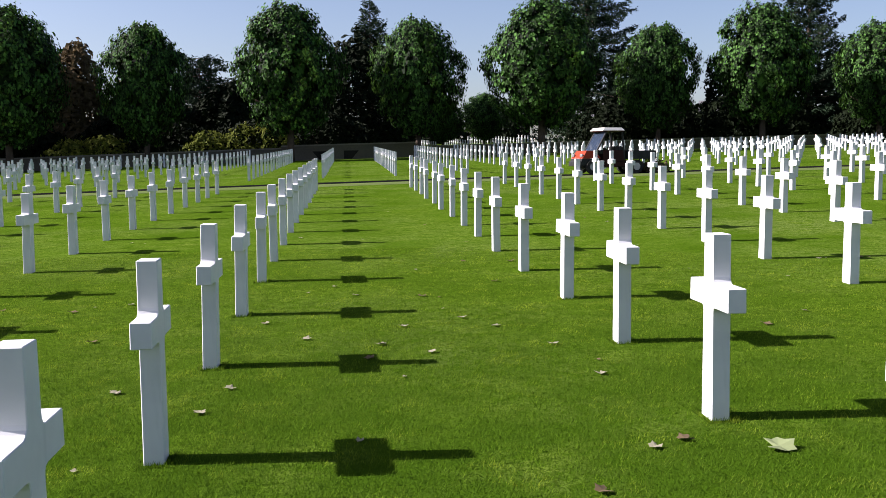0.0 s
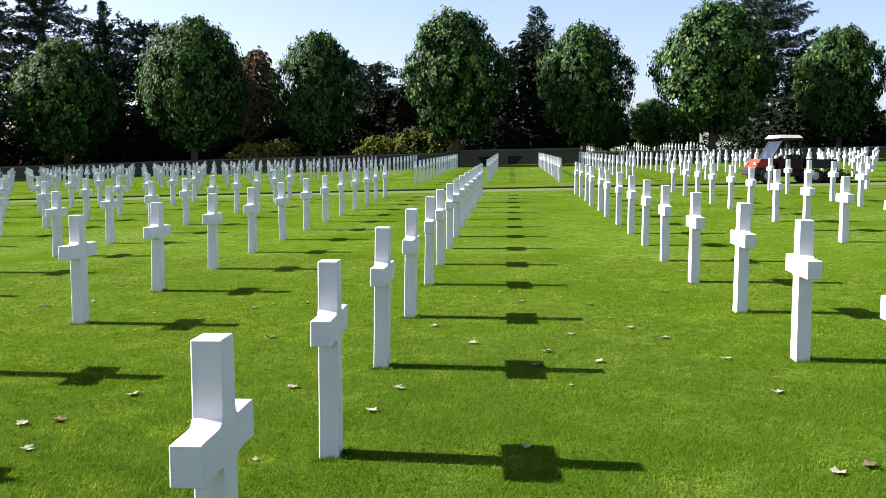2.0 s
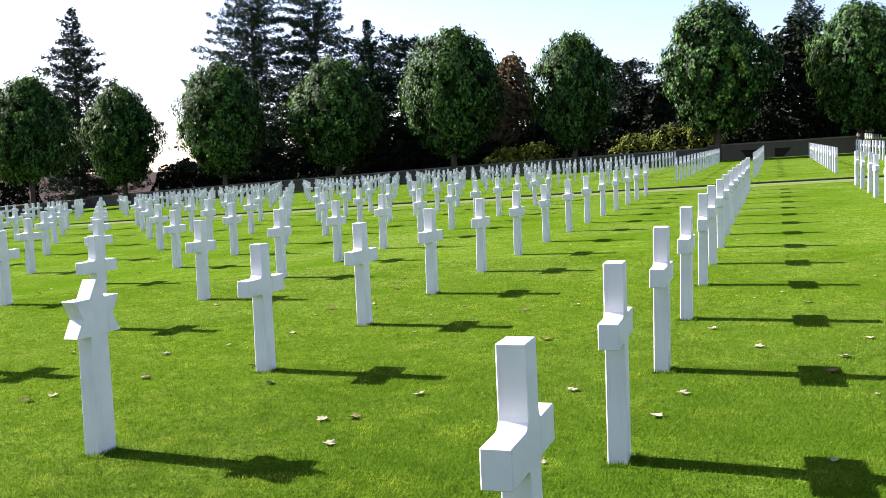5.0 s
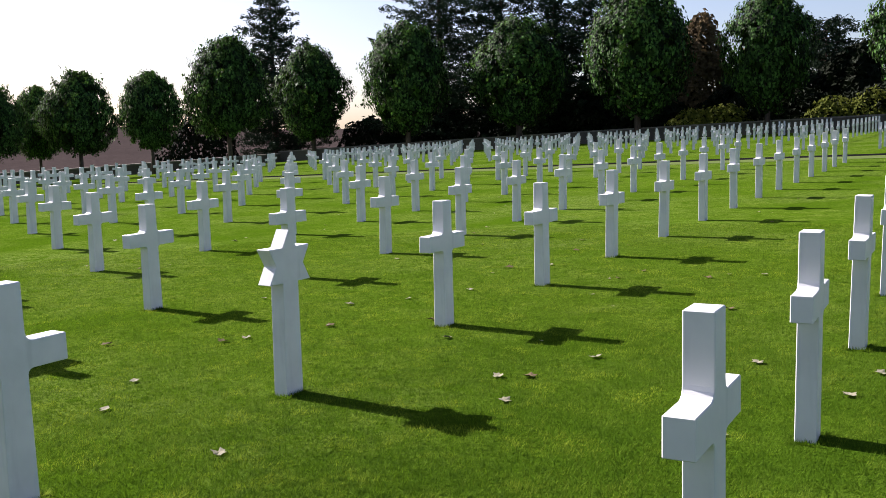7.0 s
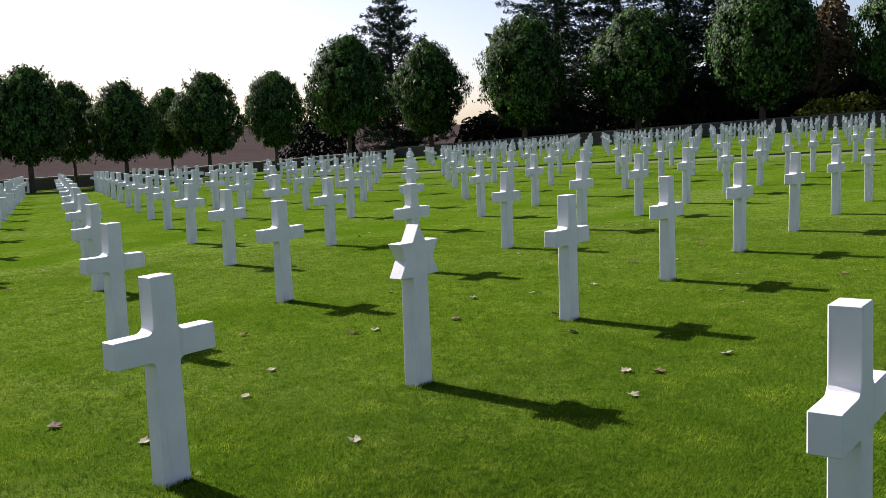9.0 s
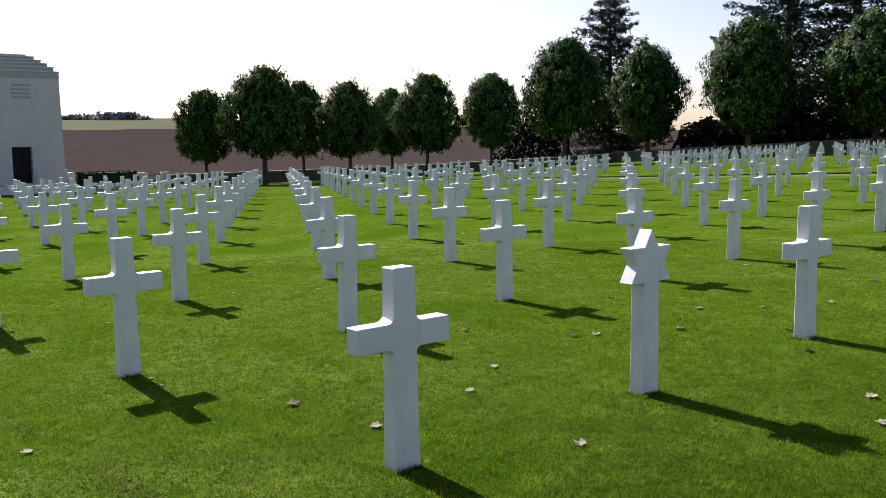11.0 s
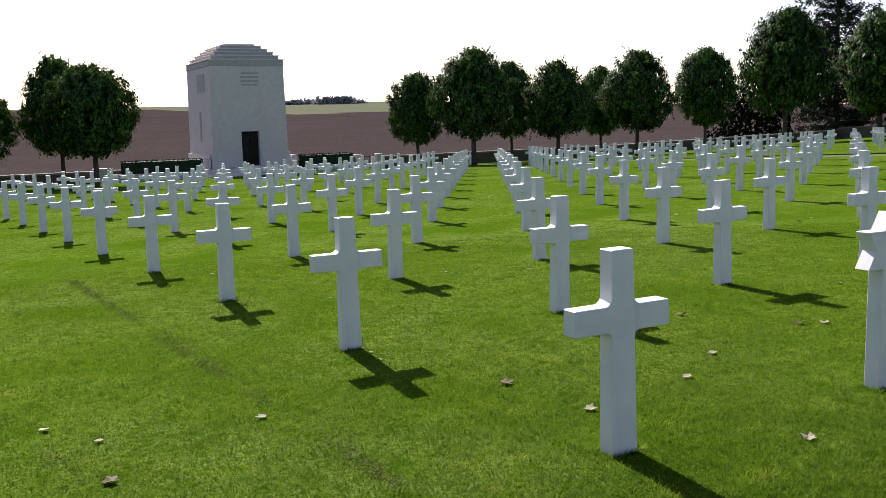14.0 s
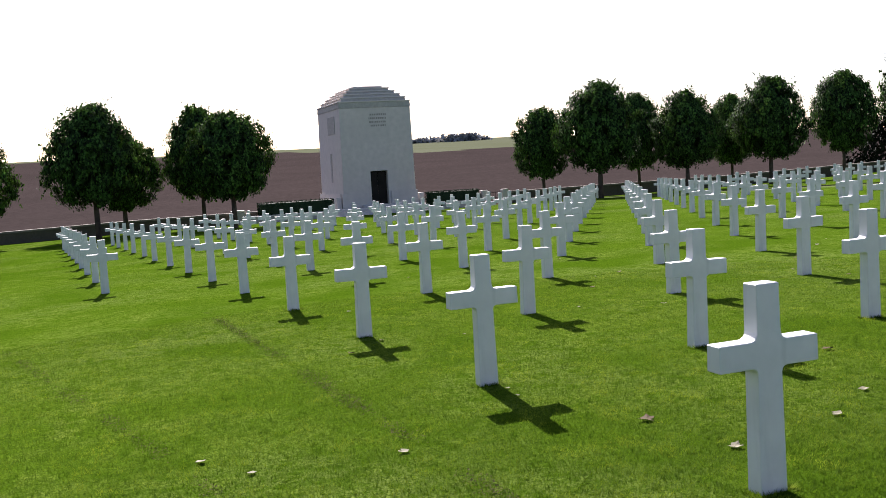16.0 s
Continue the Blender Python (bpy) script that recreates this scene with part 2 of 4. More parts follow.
def array_mesh(name, verts, faces, mat, parent=None, smooth=False):
    """A mesh from numpy arrays of corners and of triangles or quads."""
    me = bpy.data.meshes.new(name)
    verts, faces = np.asarray(verts, np.float32), np.asarray(faces, np.int32)
    k = faces.shape[1]
    me.vertices.add(len(verts))
    me.vertices.foreach_set("co", verts.ravel())
    me.loops.add(faces.size)
    me.loops.foreach_set("vertex_index", faces.ravel())
    me.polygons.add(len(faces))
    me.polygons.foreach_set("loop_start", np.arange(0, faces.size, k, dtype=np.int32))
    me.update(calc_edges=True)
    if not smooth:
        me.shade_flat()
    for m in mat if isinstance(mat, (list, tuple)) else (mat,):
        me.materials.append(m)
    ob = new(name, me)
    if parent:
        ob.parent = parent
    return ob


def leaf_cards(rng, centres, normals, size, aspect=0.6):
    """Folded leaf diamonds, two triangles each, round the given centres."""
    n = len(centres)
    side = np.cross(normals, rng.normal(size=(n, 3)))
    side /= np.linalg.norm(side, axis=1, keepdims=True) + 1e-9
    along = np.cross(normals, side)
    along /= np.linalg.norm(along, axis=1, keepdims=True) + 1e-9
    s = (size * rng.uniform(0.6, 1.3, n))[:, None]
    tip, tail = centres + along * s, centres - along * s
    fold = normals * s * 0.25
    left, right = centres + side * s * aspect + fold, centres - side * s * aspect + fold
    verts = np.stack([tail, right, tip, left], 1).reshape(-1, 3)
    i = np.arange(n)[:, None] * 4
    return verts, np.concatenate([i + [0, 1, 2], i + [0, 2, 3]])


# ---- ground: a lawn that falls gently to the west, fields beyond ----
GX, GY = 0.0201, 0.0197


def ground_dip(x, y):
    """The lawn's north-west falls away from the even slope."""
    return (np.clip(-np.asarray(x, float), 0, 70) / 67) ** 1.6 * np.clip((np.asarray(y, float) + 10) / 60, 0.2, 1.0)


def ground_z(x, y):
    x, y = np.asarray(x, float), np.asarray(y, float)
    base = GX * np.clip(x, -72, 80) + GY * np.clip(y, -60, 95) - ground_dip(x, y)
    base = base + 0.035 * np.clip(y - 88, 0, 40) * np.clip(x / 10, 0, 1)
    far = np.maximum(0, -x - 74)
    hill = np.interp(far, [0, 40, 180, 320, 540, 800, 3500], [0, 0.5, 4.4, 10.2, 19.0, 18.5, 8.0])
    north = np.interp(y / np.maximum(1.0, -x), [-0.2, 0.1, 0.25, 0.36, 0.45, 0.65, 1.2], [1.2, 1.02, 1.0, 1.07, 1.09, 0.95, 0.6])
    return base + hill * north


def build_ground():
    xs = np.unique(np.concatenate([np.linspace(-66.6, 70, 69), np.linspace(-360, -74, 30), [-70], np.linspace(-900, -400, 11), [-3600, -2400, -1500, 110, 180, 300, 600, 1200, 3600]]))
    ys = np.unique(np.concatenate([np.linspace(-55, 84.4, 70), np.linspace(88, 130, 8), np.linspace(150, 400, 11), np.linspace(-400, -80, 9), [-3600, -2000, -1000, 700, 1200, 2200, 3600]]))
    gx, gy = np.meshgrid(xs, ys)
    verts = np.stack([gx, gy, ground_z(gx, gy)], -1).reshape(-1, 3)
    w = len(xs)
    i = (np.arange(len(ys) - 1)[:, None] * w + np.arange(w - 1)).ravel()[:, None]
    faces = i + [0, 1, w + 1, w]
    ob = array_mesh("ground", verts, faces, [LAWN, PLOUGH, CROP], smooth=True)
    c = verts[faces].mean(1)
    inside = (c[:, 0] > -66.6) & (c[:, 0] < 300) & (c[:, 1] < np.where(c[:, 0] > 2, 175, 84.4)) & (c[:, 1] > -400)
    brown = (-c[:, 0] < np.interp(c[:, 1] / np.maximum(1.0, -c[:, 0]), [0.12, 0.25, 0.34, 0.5, 0.7], [540, 440, 320, 330, 700])) & (c[:, 1] > -900)
    ob.data.polygons.foreach_set("material_index", np.where(inside, 0, np.where(brown, 1, 2)).astype(np.int32))
    return tagged(ob, "mown green lawn sloping gently, ploughed brown field beyond", "ground", kind="structure")


build_ground()


def strip(name, x0, x1, y0, y1, up, mat, label, category):
    """A flat band laid over the lawn, parallel to the rows."""
    xs = np.linspace(x0, x1, 24)
    sk = 0.0528 * xs
    lo, hi = np.stack([xs, y0 + sk], 1), np.stack([xs, y1 + sk], 1)
    top = np.concatenate([lo, hi])
    z = ground_z(top[:, 0], top[:, 1])
    verts = np.concatenate([np.c_[top, z + up], np.c_[top, z - 0.1]])
    n = len(xs)
    f = []
    for k in range(n - 1):
        f += [(k, k + 1, n + k + 1, n + k), (2 * n + k, 2 * n + k + 1, k + 1, k), (n + k, n + k + 1, 3 * n + k + 1, 3 * n + k)]
    return tagged(array_mesh(name, verts, f, mat), label, category, kind="structure")


strip("path", -62, 60, 36.9, 38.3, 0.012, GRAVEL, "dark asphalt path crossing the lawn", "path")
strip("verge", -62, 60, 34.9, 36.9, 0.006, VERGE, "pale worn grass verge along the path", "verge")

# ---- grave markers ----
ROW_X, ROW_SKEW, STEP = 3.265, 0.1725, 2.1055
X0, Y0 = -1.05, 2.99
CROSS_H = 1.08


# the nearest markers stand a little off the grid
EXACT = {(0, 0): (-1.042, 3.060), (0, 1): (-1.037, 5.070), (0, 2): (-1.040, 7.190), (0, 3): (-1.042, 9.320), (0, 4): (-1.043, 11.550), (1, 1): (2.130, 5.270), (1, 2): (2.182, 7.367), (1, 3): (2.226, 9.485), (-1, 0): (-4.260, 2.783), (-1, 1): (-4.240, 4.800), (-1, 2): (-4.322, 7.011), (-1, 3): (-4.330, 9.103), (-1, 4): (-4.334, 11.224), (-2, 0): (-7.525, 2.620), (-2, 1): (-7.648, 4.778), (-2, 2): (-7.687, 6.850), (-3, 0): (-10.770, 2.485), (-4, 0): (-14.058, 2.336), (1, 0): (2.18, 3.25)}


# and some have sunk a little
SUNK = {(0, 0): 0.014, (-1, 0): 0.008}


def plot_place(i, j):
    bend = max(0, i) * 0.096 * (1 - min(j, 8) / 8)          # the eastern rows bend a little towards the aisle
    x, y = EXACT.get((i, j), (X0 + i * ROW_X - bend, Y0 + i * ROW_SKEW + j * STEP))
    return x, y, float(ground_z(x, y)) - SUNK.get((i, j), 0.0)


def cross_outline(fillet):
    """Half outline of a Latin cross in the y-z plane, mirrored: foot, arm, head, with rounded inner corners."""
    foot, neck, head, arm = 0.083, 0.073, 0.068, 0.297
    z0, z1, top = 0.658, 0.794, CROSS_H
    pts = [(foot, -0.12)]
    if fillet:
        r = 0.03
        pts += [(neck + r * (1 - math.cos(a)), z0 - r * (1 - math.sin(a))) for a in np.linspace(0, math.pi / 2, 4)]
        pts += [(arm, z0), (arm - 0.003, z1)]
        r = 0.042
        pts += [(neck - 0.002 + r * (1 - math.sin(a)), z1 + r * (1 - math.cos(a))) for a in np.linspace(0, math.pi / 2, 5)]
    else:
        pts += [(neck, z0), (arm, z0), (arm, z1), (neck - 0.002, z1)]
    pts += [(head, top)]
    return pts + [(-y, z) for y, z in reversed(pts)]


def star_outline():
    """A six-pointed star on a shaft."""
    c, big = 0.862, 0.230
    small = big / math.sqrt(3)
    pts = []
    for k in range(12):
        a = math.pi / 2 - k * math.pi / 6
        r = big if k % 2 == 0 else small
        pts.append((r * math.cos(a) * 1.0, c + r * math.sin(a)))
    # pts[6] is the bottom point: the shaft takes its place
    return pts[:6] + [(0.076, c - 0.5 * big), (0.086, -0.12), (-0.086, -0.12), (-0.076, c - 0.5 * big)] + pts[7:]


def slab(outline, half, bevel):
    bm = bmesh.new()
    front = [bm.verts.new((-half, y, z)) for y, z in outline]
    f = bm.faces.new(front)
    r = bmesh.ops.extrude_face_region(bm, geom=[f])
    bmesh.ops.translate(bm, verts=[v for v in r["geom"] if isinstance(v, bmesh.types.BMVert)], vec=(2 * half, 0, 0))
    bmesh.ops.recalc_face_normals(bm, faces=bm.faces)
    if bevel:
        sharp = [e for e in bm.edges if e.is_manifold and e.calc_face_angle(0) > 0.6]
        bmesh.ops.bevel(bm, geom=sharp, offset=bevel, segments=1, affect="EDGES")
    bmesh.ops.triangulate(bm, faces=[f for f in bm.faces if len(f.verts) > 4])
    return bm


HALF_T = 0.0535
FIRST = link_mesh("grave_cross", slab(cross_outline(True), HALF_T, 0.004), MARBLE)
tagged(FIRST, "white marble Latin cross grave marker standing in mown lawn", "grave marker", "rows of grave crosses")
STARS = {(-1, 1)}


def field_cells():
    cells = []
    for i in range(-14, 17):
        lo = -1 if i <= -6 else 0
        for j in list(range(lo, 15)) + list(range(19, 36)):
            x, y, z = plot_place(i, j)
            if x < 55 and y < 79.5:
                cells.append((i, j, x, y, z))
    for i in range(2, 9):
        for j in range(43, 56):
            x, y, z = plot_place(i, j)
            cells.append((i, j, x, y, z))
    return cells


cells = field_cells()
rng = np.random.default_rng(4)
single = sorted(cells, key=lambda c: (c[2] + 3) ** 2 + (c[3] - 0) ** 2)[:300]
chosen = {c[:2] for c in single}
first_done = False
for i, j, x, y, z in single:
    loose = 0.0 if (i, j) in EXACT else 0.012
    m = pose(x + rng.normal() * loose, y + rng.normal() * loose, z, rng.normal() * 0.35, rng.normal() * 0.35, rng.normal() * 0.8)
    if (i, j) in STARS:
        star = link_mesh("grave_star", slab(star_outline(), HALF_T, 0.004), MARBLE)
        star.matrix_world = m
        tagged(star, "white marble star-topped grave marker standing in mown lawn", "grave marker", "rows of grave stars")
    elif not first_done:
        FIRST.matrix_world = m
        first_done = True
    else:
        copy_thing(FIRST, m)

# one marker stands alone at the far end of the cross aisle
copy_thing(FIRST, pose(-58.6, 32.8, float(ground_z(-58.6, 32.8)), 0, 0, 1) @ Matrix.Scale(0.8, 4))

bm = slab(cross_outline(False), HALF_T, 0)
bmesh.ops.triangulate(bm, faces=bm.faces)
cv = np.array([v.co for v in bm.verts])
bm.verts.index_update()
cf = np.array([[v.index for v in f.verts] for f in bm.faces])
bm.free()
rest = [c for c in cells if c[:2] not in chosen]
off = np.array([c[2:] for c in rest]) + np.c_[rng.normal(size=(len(rest), 2)) * 0.012, np.zeros(len(rest))]
far_verts = (cv[None] + off[:, None]).reshape(-1, 3)
far_faces = (cf[None] + (np.arange(len(rest)) * len(cv))[:, None, None]).reshape(-1, 3)
tagged(array_mesh("far_grave_crosses", far_verts, far_faces, MARBLE), "long rows of white marble grave crosses", "grave markers", kind="stuff")


# ---- trees ----
def linden_profile(h, low):
    return np.sin(np.pi * np.clip(h, 0.0, 1) ** low) ** 0.55


def linden(variant):
    """A clipped linden, 1 m crown width and 1 m tall with its trunk; scaled when placed. The leaves stand in twig clusters."""
    r = np.random.default_rng(50 + variant)
    low = (1.06, 1.0, 0.80, 0.86)[variant]
    wide = (0.435, 0.43, 0.465, 0.46)[variant]
    foot = (0.20, 0.21, 0.28, 0.29)[variant]
    root = thing("linden_tree", Matrix.Identity(4), "clipped round-crowned linden tree with dense green leaves", "tree", "lindens along the wall")
    bm = bmesh.new()
    tube(bm, (0, 0, -0.03), (0.004, 0, 0.27), 0.034, 0.025, 10)
    tube(bm, (0.004, 0, 0.26), (-0.004, 0.006, 0.6), 0.027, 0.014, 8)
    for k in range(11):
        a, z = k * 2.4 + variant, foot - 0.03 + 0.035 * k
        tube(bm, (0, 0, z), (0.32 * math.cos(a), 0.32 * math.sin(a), z + 0.13), 0.012, 0.004, 5)
    part("trunk", bm, BARK, root, "dark straight trunk", True)
    # twig clusters on the crown's skin and inside it
    nc, per = 470, 50
    h = r.uniform(0.0, 1, nc) ** 0.92
    a = r.uniform(0, 2 * np.pi, nc)
    depth = np.where(r.random(nc) < 0.74, r.uniform(0.86, 1.0, nc), r.uniform(0.3, 0.8, nc))
    lump = np.array([noise.noise(Vector((2.6 * math.cos(t), 2.6 * math.sin(t), 4 * z + 9 * variant))) for t, z in zip(a, h)])
    rad = wide * linden_profile(h * 0.97 + 0.02, low) * depth * (1 + 0.30 * lump)
    centre = np.stack([rad * np.cos(a), rad * np.sin(a), foot + (0.955 - foot) * h * (1 + 0.07 * lump)], 1)
    out = np.stack([np.cos(a), np.sin(a), (h - 0.4) * 1.9], 1)
    out /= np.linalg.norm(out, axis=1, keepdims=True)
    spread = np.clip(r.normal(size=(nc, per, 3)), -1.6, 1.6) * 0.023
    push = np.minimum(np.abs(r.normal(size=(nc, per, 1))), 1.4) * 0.018 * r.uniform(0.3, 2.1, (nc, 1, 1))
    bud = np.linalg.norm(spread, axis=2, keepdims=True) * spread * 9
    c = (centre[:, None] + spread + out[:, None] * push).reshape(-1, 3)
    nn = (np.repeat(out, per, 0) + bud.reshape(-1, 3) * 12 + r.normal(size=(nc * per, 3)) * 0.22)
    # single sprigs that stand out of the clipped outline
    ns, ps = 110, 14
    pick = r.choice(np.where(depth > 0.86)[0], ns)
    along = r.uniform(0.01, 0.075, (ns, ps, 1)) * r.uniform(0.5, 1.2, (ns, 1, 1))
    lift = out[pick] + r.normal(size=(ns, 3)) * 0.35
    cs = centre[pick][:, None] + lift[:, None] * along + r.normal(size=(ns, ps, 3)) * 0.007
    c = np.r_[c, cs.reshape(-1, 3)]
    nn = np.r_[nn, np.repeat(out[pick], ps, 0) + r.normal(size=(ns * ps, 3)) * 0.6]
    nn /= np.linalg.norm(nn, axis=1, keepdims=True)
    # larger inner leaves close the crown
    ni = 1100
    hi, ai = r.uniform(0.04, 0.96, ni), r.uniform(0, 2 * np.pi, ni)
    ri = wide * linden_profile(hi, low) * r.uniform(0.42, 0.70, ni)
    ci = np.stack([ri * np.cos(ai), ri * np.sin(ai), foot + 0.015 + (0.955 - foot) * hi], 1)
    oi = np.stack([np.cos(ai), np.sin(ai), (hi - 0.4) * 1.9], 1) + r.normal(size=(ni, 3)) * 0.25
    oi /= np.linalg.norm(oi, axis=1, keepdims=True)
    size = np.r_[np.full(len(c), 0.0132), np.full(ni, 0.040)]
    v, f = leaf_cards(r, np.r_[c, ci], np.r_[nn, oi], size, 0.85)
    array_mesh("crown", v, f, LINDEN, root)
    return root


# x, y, crown width, height, height of the crown's foot
LINDENS = [
    (-16.4, 81.0, 7.6, 11.5, 1.8), (-4.5, 78.5, 9.4, 12.4, 1.9), (6.1, 81.0, 8.2, 11.5, 1.9), (16.2, 78.5, 10.2, 12.5, 2.4),
    (27.0, 81.0, 7.3, 10.8, 2.2), (35.3, 78.5, 8.9, 12.0, 1.9), (47.3, 81.0, 8.2, 10.8, 1.9), (57.0, 78.5, 9.8, 12.0, 1.9),
    (-26.5, 78.5, 9.6, 12.6, 1.6), (-38.3, 80.0, 9.6, 11.3, 1.8), (-48.5, 77.0, 8.8, 11.8, 1.5), (-62.0, 80.0, 8.4, 10.8, 1.0),
    (-60.0, 65.1, 7.8, 10.6, 1.3), (-60.2, 56.1, 5.3, 7.5, 1.4), (-57.2, 46.5, 5.4, 7.0, 1.2), (-63.0, 47.5, 4.2, 6.4, 1.6),
    (-57.2, 39.3, 5.0, 6.3, 1.2), (-63.0, 39.0, 4.2, 6.9, 1.4), (-57.0, 32.2, 5.9, 7.2, 1.2), (-63.2, 31.0, 4.4, 6.2, 1.7),
    (-63.2, 6.6, 4.6, 7.5, 1.8), (-58.0, 7.8, 5.3, 6.7, 1.6), (-60.0, 0.1, 5.7, 7.6, 1.6), (-64.0, 1.8, 5.2, 6.0, 1.5), (-58.0, -6.6, 5.4, 6.6, 1.9),
    (9.8, 97.0, 5.0, 5.4, 1.5), (14.6, 101.0, 5.6, 5.8, 1.5)]
kinds = [linden(k) for k in range(4)]
for k in reversed(range(len(LINDENS))):
    x, y, wide, tall, foot = LINDENS[k]
    tall += float(ground_dip(x, y))
    m = pose(x, y, float(ground_z(x, y)), 0, 0, 77 * k) @ Matrix.Diagonal((wide, wide, tall, 1))
    v = k % 2 if k < 12 or k > 24 else 2 + k % 2
    if k in (0, 1, 12, 13):
        kinds[v].matrix_world = m
    else:
        copy_thing(kinds[v], m)


def conifer(x, y, tall, wide, seed, ragged=0.35, bare=0.05, broad=0.75, mat=None, label="tall dark conifer behind the wall"):
    r = np.random.default_rng(seed)
    tall += float(ground_dip(x, y))
    root = thing("conifer_tree", pose(x, y, float(ground_z(x, y))), label, "tree", "conifers behind the wall")
    bm = bmesh.new()
    tube(bm, (0, 0, -0.3), (0, 0, tall * 0.97), tall * 0.022, 0.03, 8)
    cs, ns = [], []
    levels = int(tall * 2.1)
    for lv in range(levels):
        t = bare + (1 - bare) * lv / levels
        z = tall * t
        reach = 0.5 * wide * ((1 - t) ** broad) * (1 + 0.12 * r.normal()) + 0.15
        count = 7 if t < 0.85 else 5
        for b in range(count):
            a = 2 * math.pi * b / count + lv * 0.9 + r.normal() * 0.25
            L = reach * r.uniform(1 - ragged, 1 + 0.4 * ragged)
            droop = r.uniform(-0.22, 0.16)
            n = max(12, int(L * 22))
            s = r.uniform(0.08, 1, n) ** 0.7
            side = r.normal(size=n) * (0.14 + 0.085 * L) * (1.15 - s)
            d = np.array([math.cos(a), math.sin(a)])
            e = np.array([-d[1], d[0]])
            xy = d * (s * L)[:, None] + e * side[:, None]
            zz = z + droop * L * s + 0.12 * L * s ** 2 + r.normal(size=n) * 0.15 - np.abs(side) * 0.25
            cs.append(np.c_[xy, zz])
            nn = np.c_[r.normal(size=(n, 2)) * 0.85, np.ones(n)]
            ns.append(nn / np.linalg.norm(nn, axis=1, keepdims=True))
            if L > 1.2 and b % 2 == 0:
                tube(bm, (0, 0, z), (d[0] * L * 0.8, d[1] * L * 0.8, z + droop * L * 0.8), 0.05, 0.015, 4)
    part("trunk", bm, BARK, root)
    v, f = leaf_cards(r, np.concatenate(cs), np.concatenate(ns), 0.25, 0.26)
    array_mesh("crown", v, f, mat or CONIFER, root)
    return root


conifer(-71.3, 85, 20.5, 14.5, 1, ragged=0.6, broad=0.75, label="tall ragged dark spruce behind the wall")
conifer(-53.5, 92, 23.5, 13, 2, ragged=0.85, broad=0.4, label="tall broad dark cedar behind the wall")
conifer(-46.5, 93, 22.5, 15, 3, ragged=0.85, broad=0.4, label="tall broad dark cedar behind the wall")
conifer(-39.5, 91, 16.5, 9, 4, ragged=0.6, broad=0.8)
conifer(-36.5, 92, 14.5, 11, 41, ragged=0.4, broad=0.25)
conifer(-14.5, 98, 10.5, 10, 5, ragged=0.5, broad=0.3, bare=0.3, label="dark flat-topped pine behind the wall")
conifer(2.6, 99, 15.8, 9, 6, ragged=0.4, broad=0.6)
conifer(24.5, 96, 22.5, 13, 7, ragged=0.6, broad=0.3, label="tall dark pine with open branches")
conifer(47, 94, 18.5, 12, 8, ragged=0.4, broad=0.6)
conifer(60, 92, 18, 13, 9, ragged=0.4, broad=0.6)


def leafy_mound(name, x, y, wide, deep, tall, seed, mat, label, n=1800, size=0.2):
    r = np.random.default_rng(seed)
    root = thing(name, pose(x, y, float(ground_z(x, y))), label, "shrub" if tall < 6 else "tree", "shrubs behind the wall")
    a, h = r.uniform(0, 2 * np.pi, n), r.uniform(0, 1, n)
    lump = np.array([noise.noise(Vector((2.5 * math.cos(t), 2.5 * math.sin(t), 3 * z + seed))) for t, z in zip(a, h)])
    rad = np.sqrt(np.clip(1 - h ** 2.4, 0, 1)) * (1 + 0.35 * lump) * np.where(r.random(n) < 0.7, 1, r.uniform(0.4, 1, n))
    c = np.stack([0.5 * wide * rad * np.cos(a), 0.5 * deep * rad * np.sin(a), tall * h * (1 + 0.3 * lump)], 1)
    nn = np.stack([np.cos(a), np.sin(a), h], 1) + r.normal(size=(n, 3)) * 0.6
    nn /= np.linalg.norm(nn, axis=1, keepdims=True)
    v, f = leaf_cards(r, c, nn, size)
    array_mesh("foliage", v, f, mat, root)
    bm = bmesh.new()
    for k in range(4):
        b = k * 1.7 + seed
        tube(bm, (0.1 * math.cos(b), 0.1 * math.sin(b), -0.2), (0.25 * wide * math.cos(b), 0.25 * deep * math.sin(b), tall * 0.6), 0.07, 0.02, 5)
    part("stem", bm, BARK, root)
    return root


srng = np.random.default_rng(77)
leafy_mound("shrub", -74, 75.5, 9, 7, 5.0, 520, SHRUB, "dense dark green shrub beside the field", 2600, 0.26)
for k, x in enumerate((5, 15, 26, 37, 49)):
    leafy_mound("far_hedge_tree", x, 152, 11, 8, 4.2, 500 + k, SHRUB, "low dark tree beyond the far graves", 1500, 0.5)
for k, x in enumerate(np.arange(-60, 66, 6.5)):
    if 2 < x < 24:
        continue
    leafy_mound("shrub", x + srng.normal() * 0.6, 89 + srng.normal() * 1.5, 8.5, 6, srng.uniform(3.2, 5.0), 100 + k, SHRUB, "dense dark green shrub behind the wall", 2800, 0.26)
for k, (x, h) in enumerate([(-57, 7), (-44, 9), (-34, 9), (-20, 7.5), (-11, 7), (-4, 8), (1, 11), (30, 9.5), (41, 9), (52, 9), (60, 9)]):
    leafy_mound("wood_tree", x, 95, 9, 7, h, 300 + k, CONIFER if k % 2 else SHRUB, "dark dense tree of the wood behind the wall", 4200, 0.34)
for k, (x, y, h) in enumerate([(-12.5, 86.6, 2.6), (-9.5, 86.8, 3.0), (-6.5, 86.6, 3.2), (-21, 87, 2.6), (-24, 87, 2.4)]):
    leafy_mound("golden_shrub", x, y, 4.6, 2.6, h, 150 + k, GOLD, "spreading yellow-green shrub above the wall", 1300, 0.17)
leafy_mound("copper_tree", -25.5, 94, 6.5, 6, 10.5, 160, COPPER, "brownish copper-leaved tree behind the wall", 6500, 0.3)
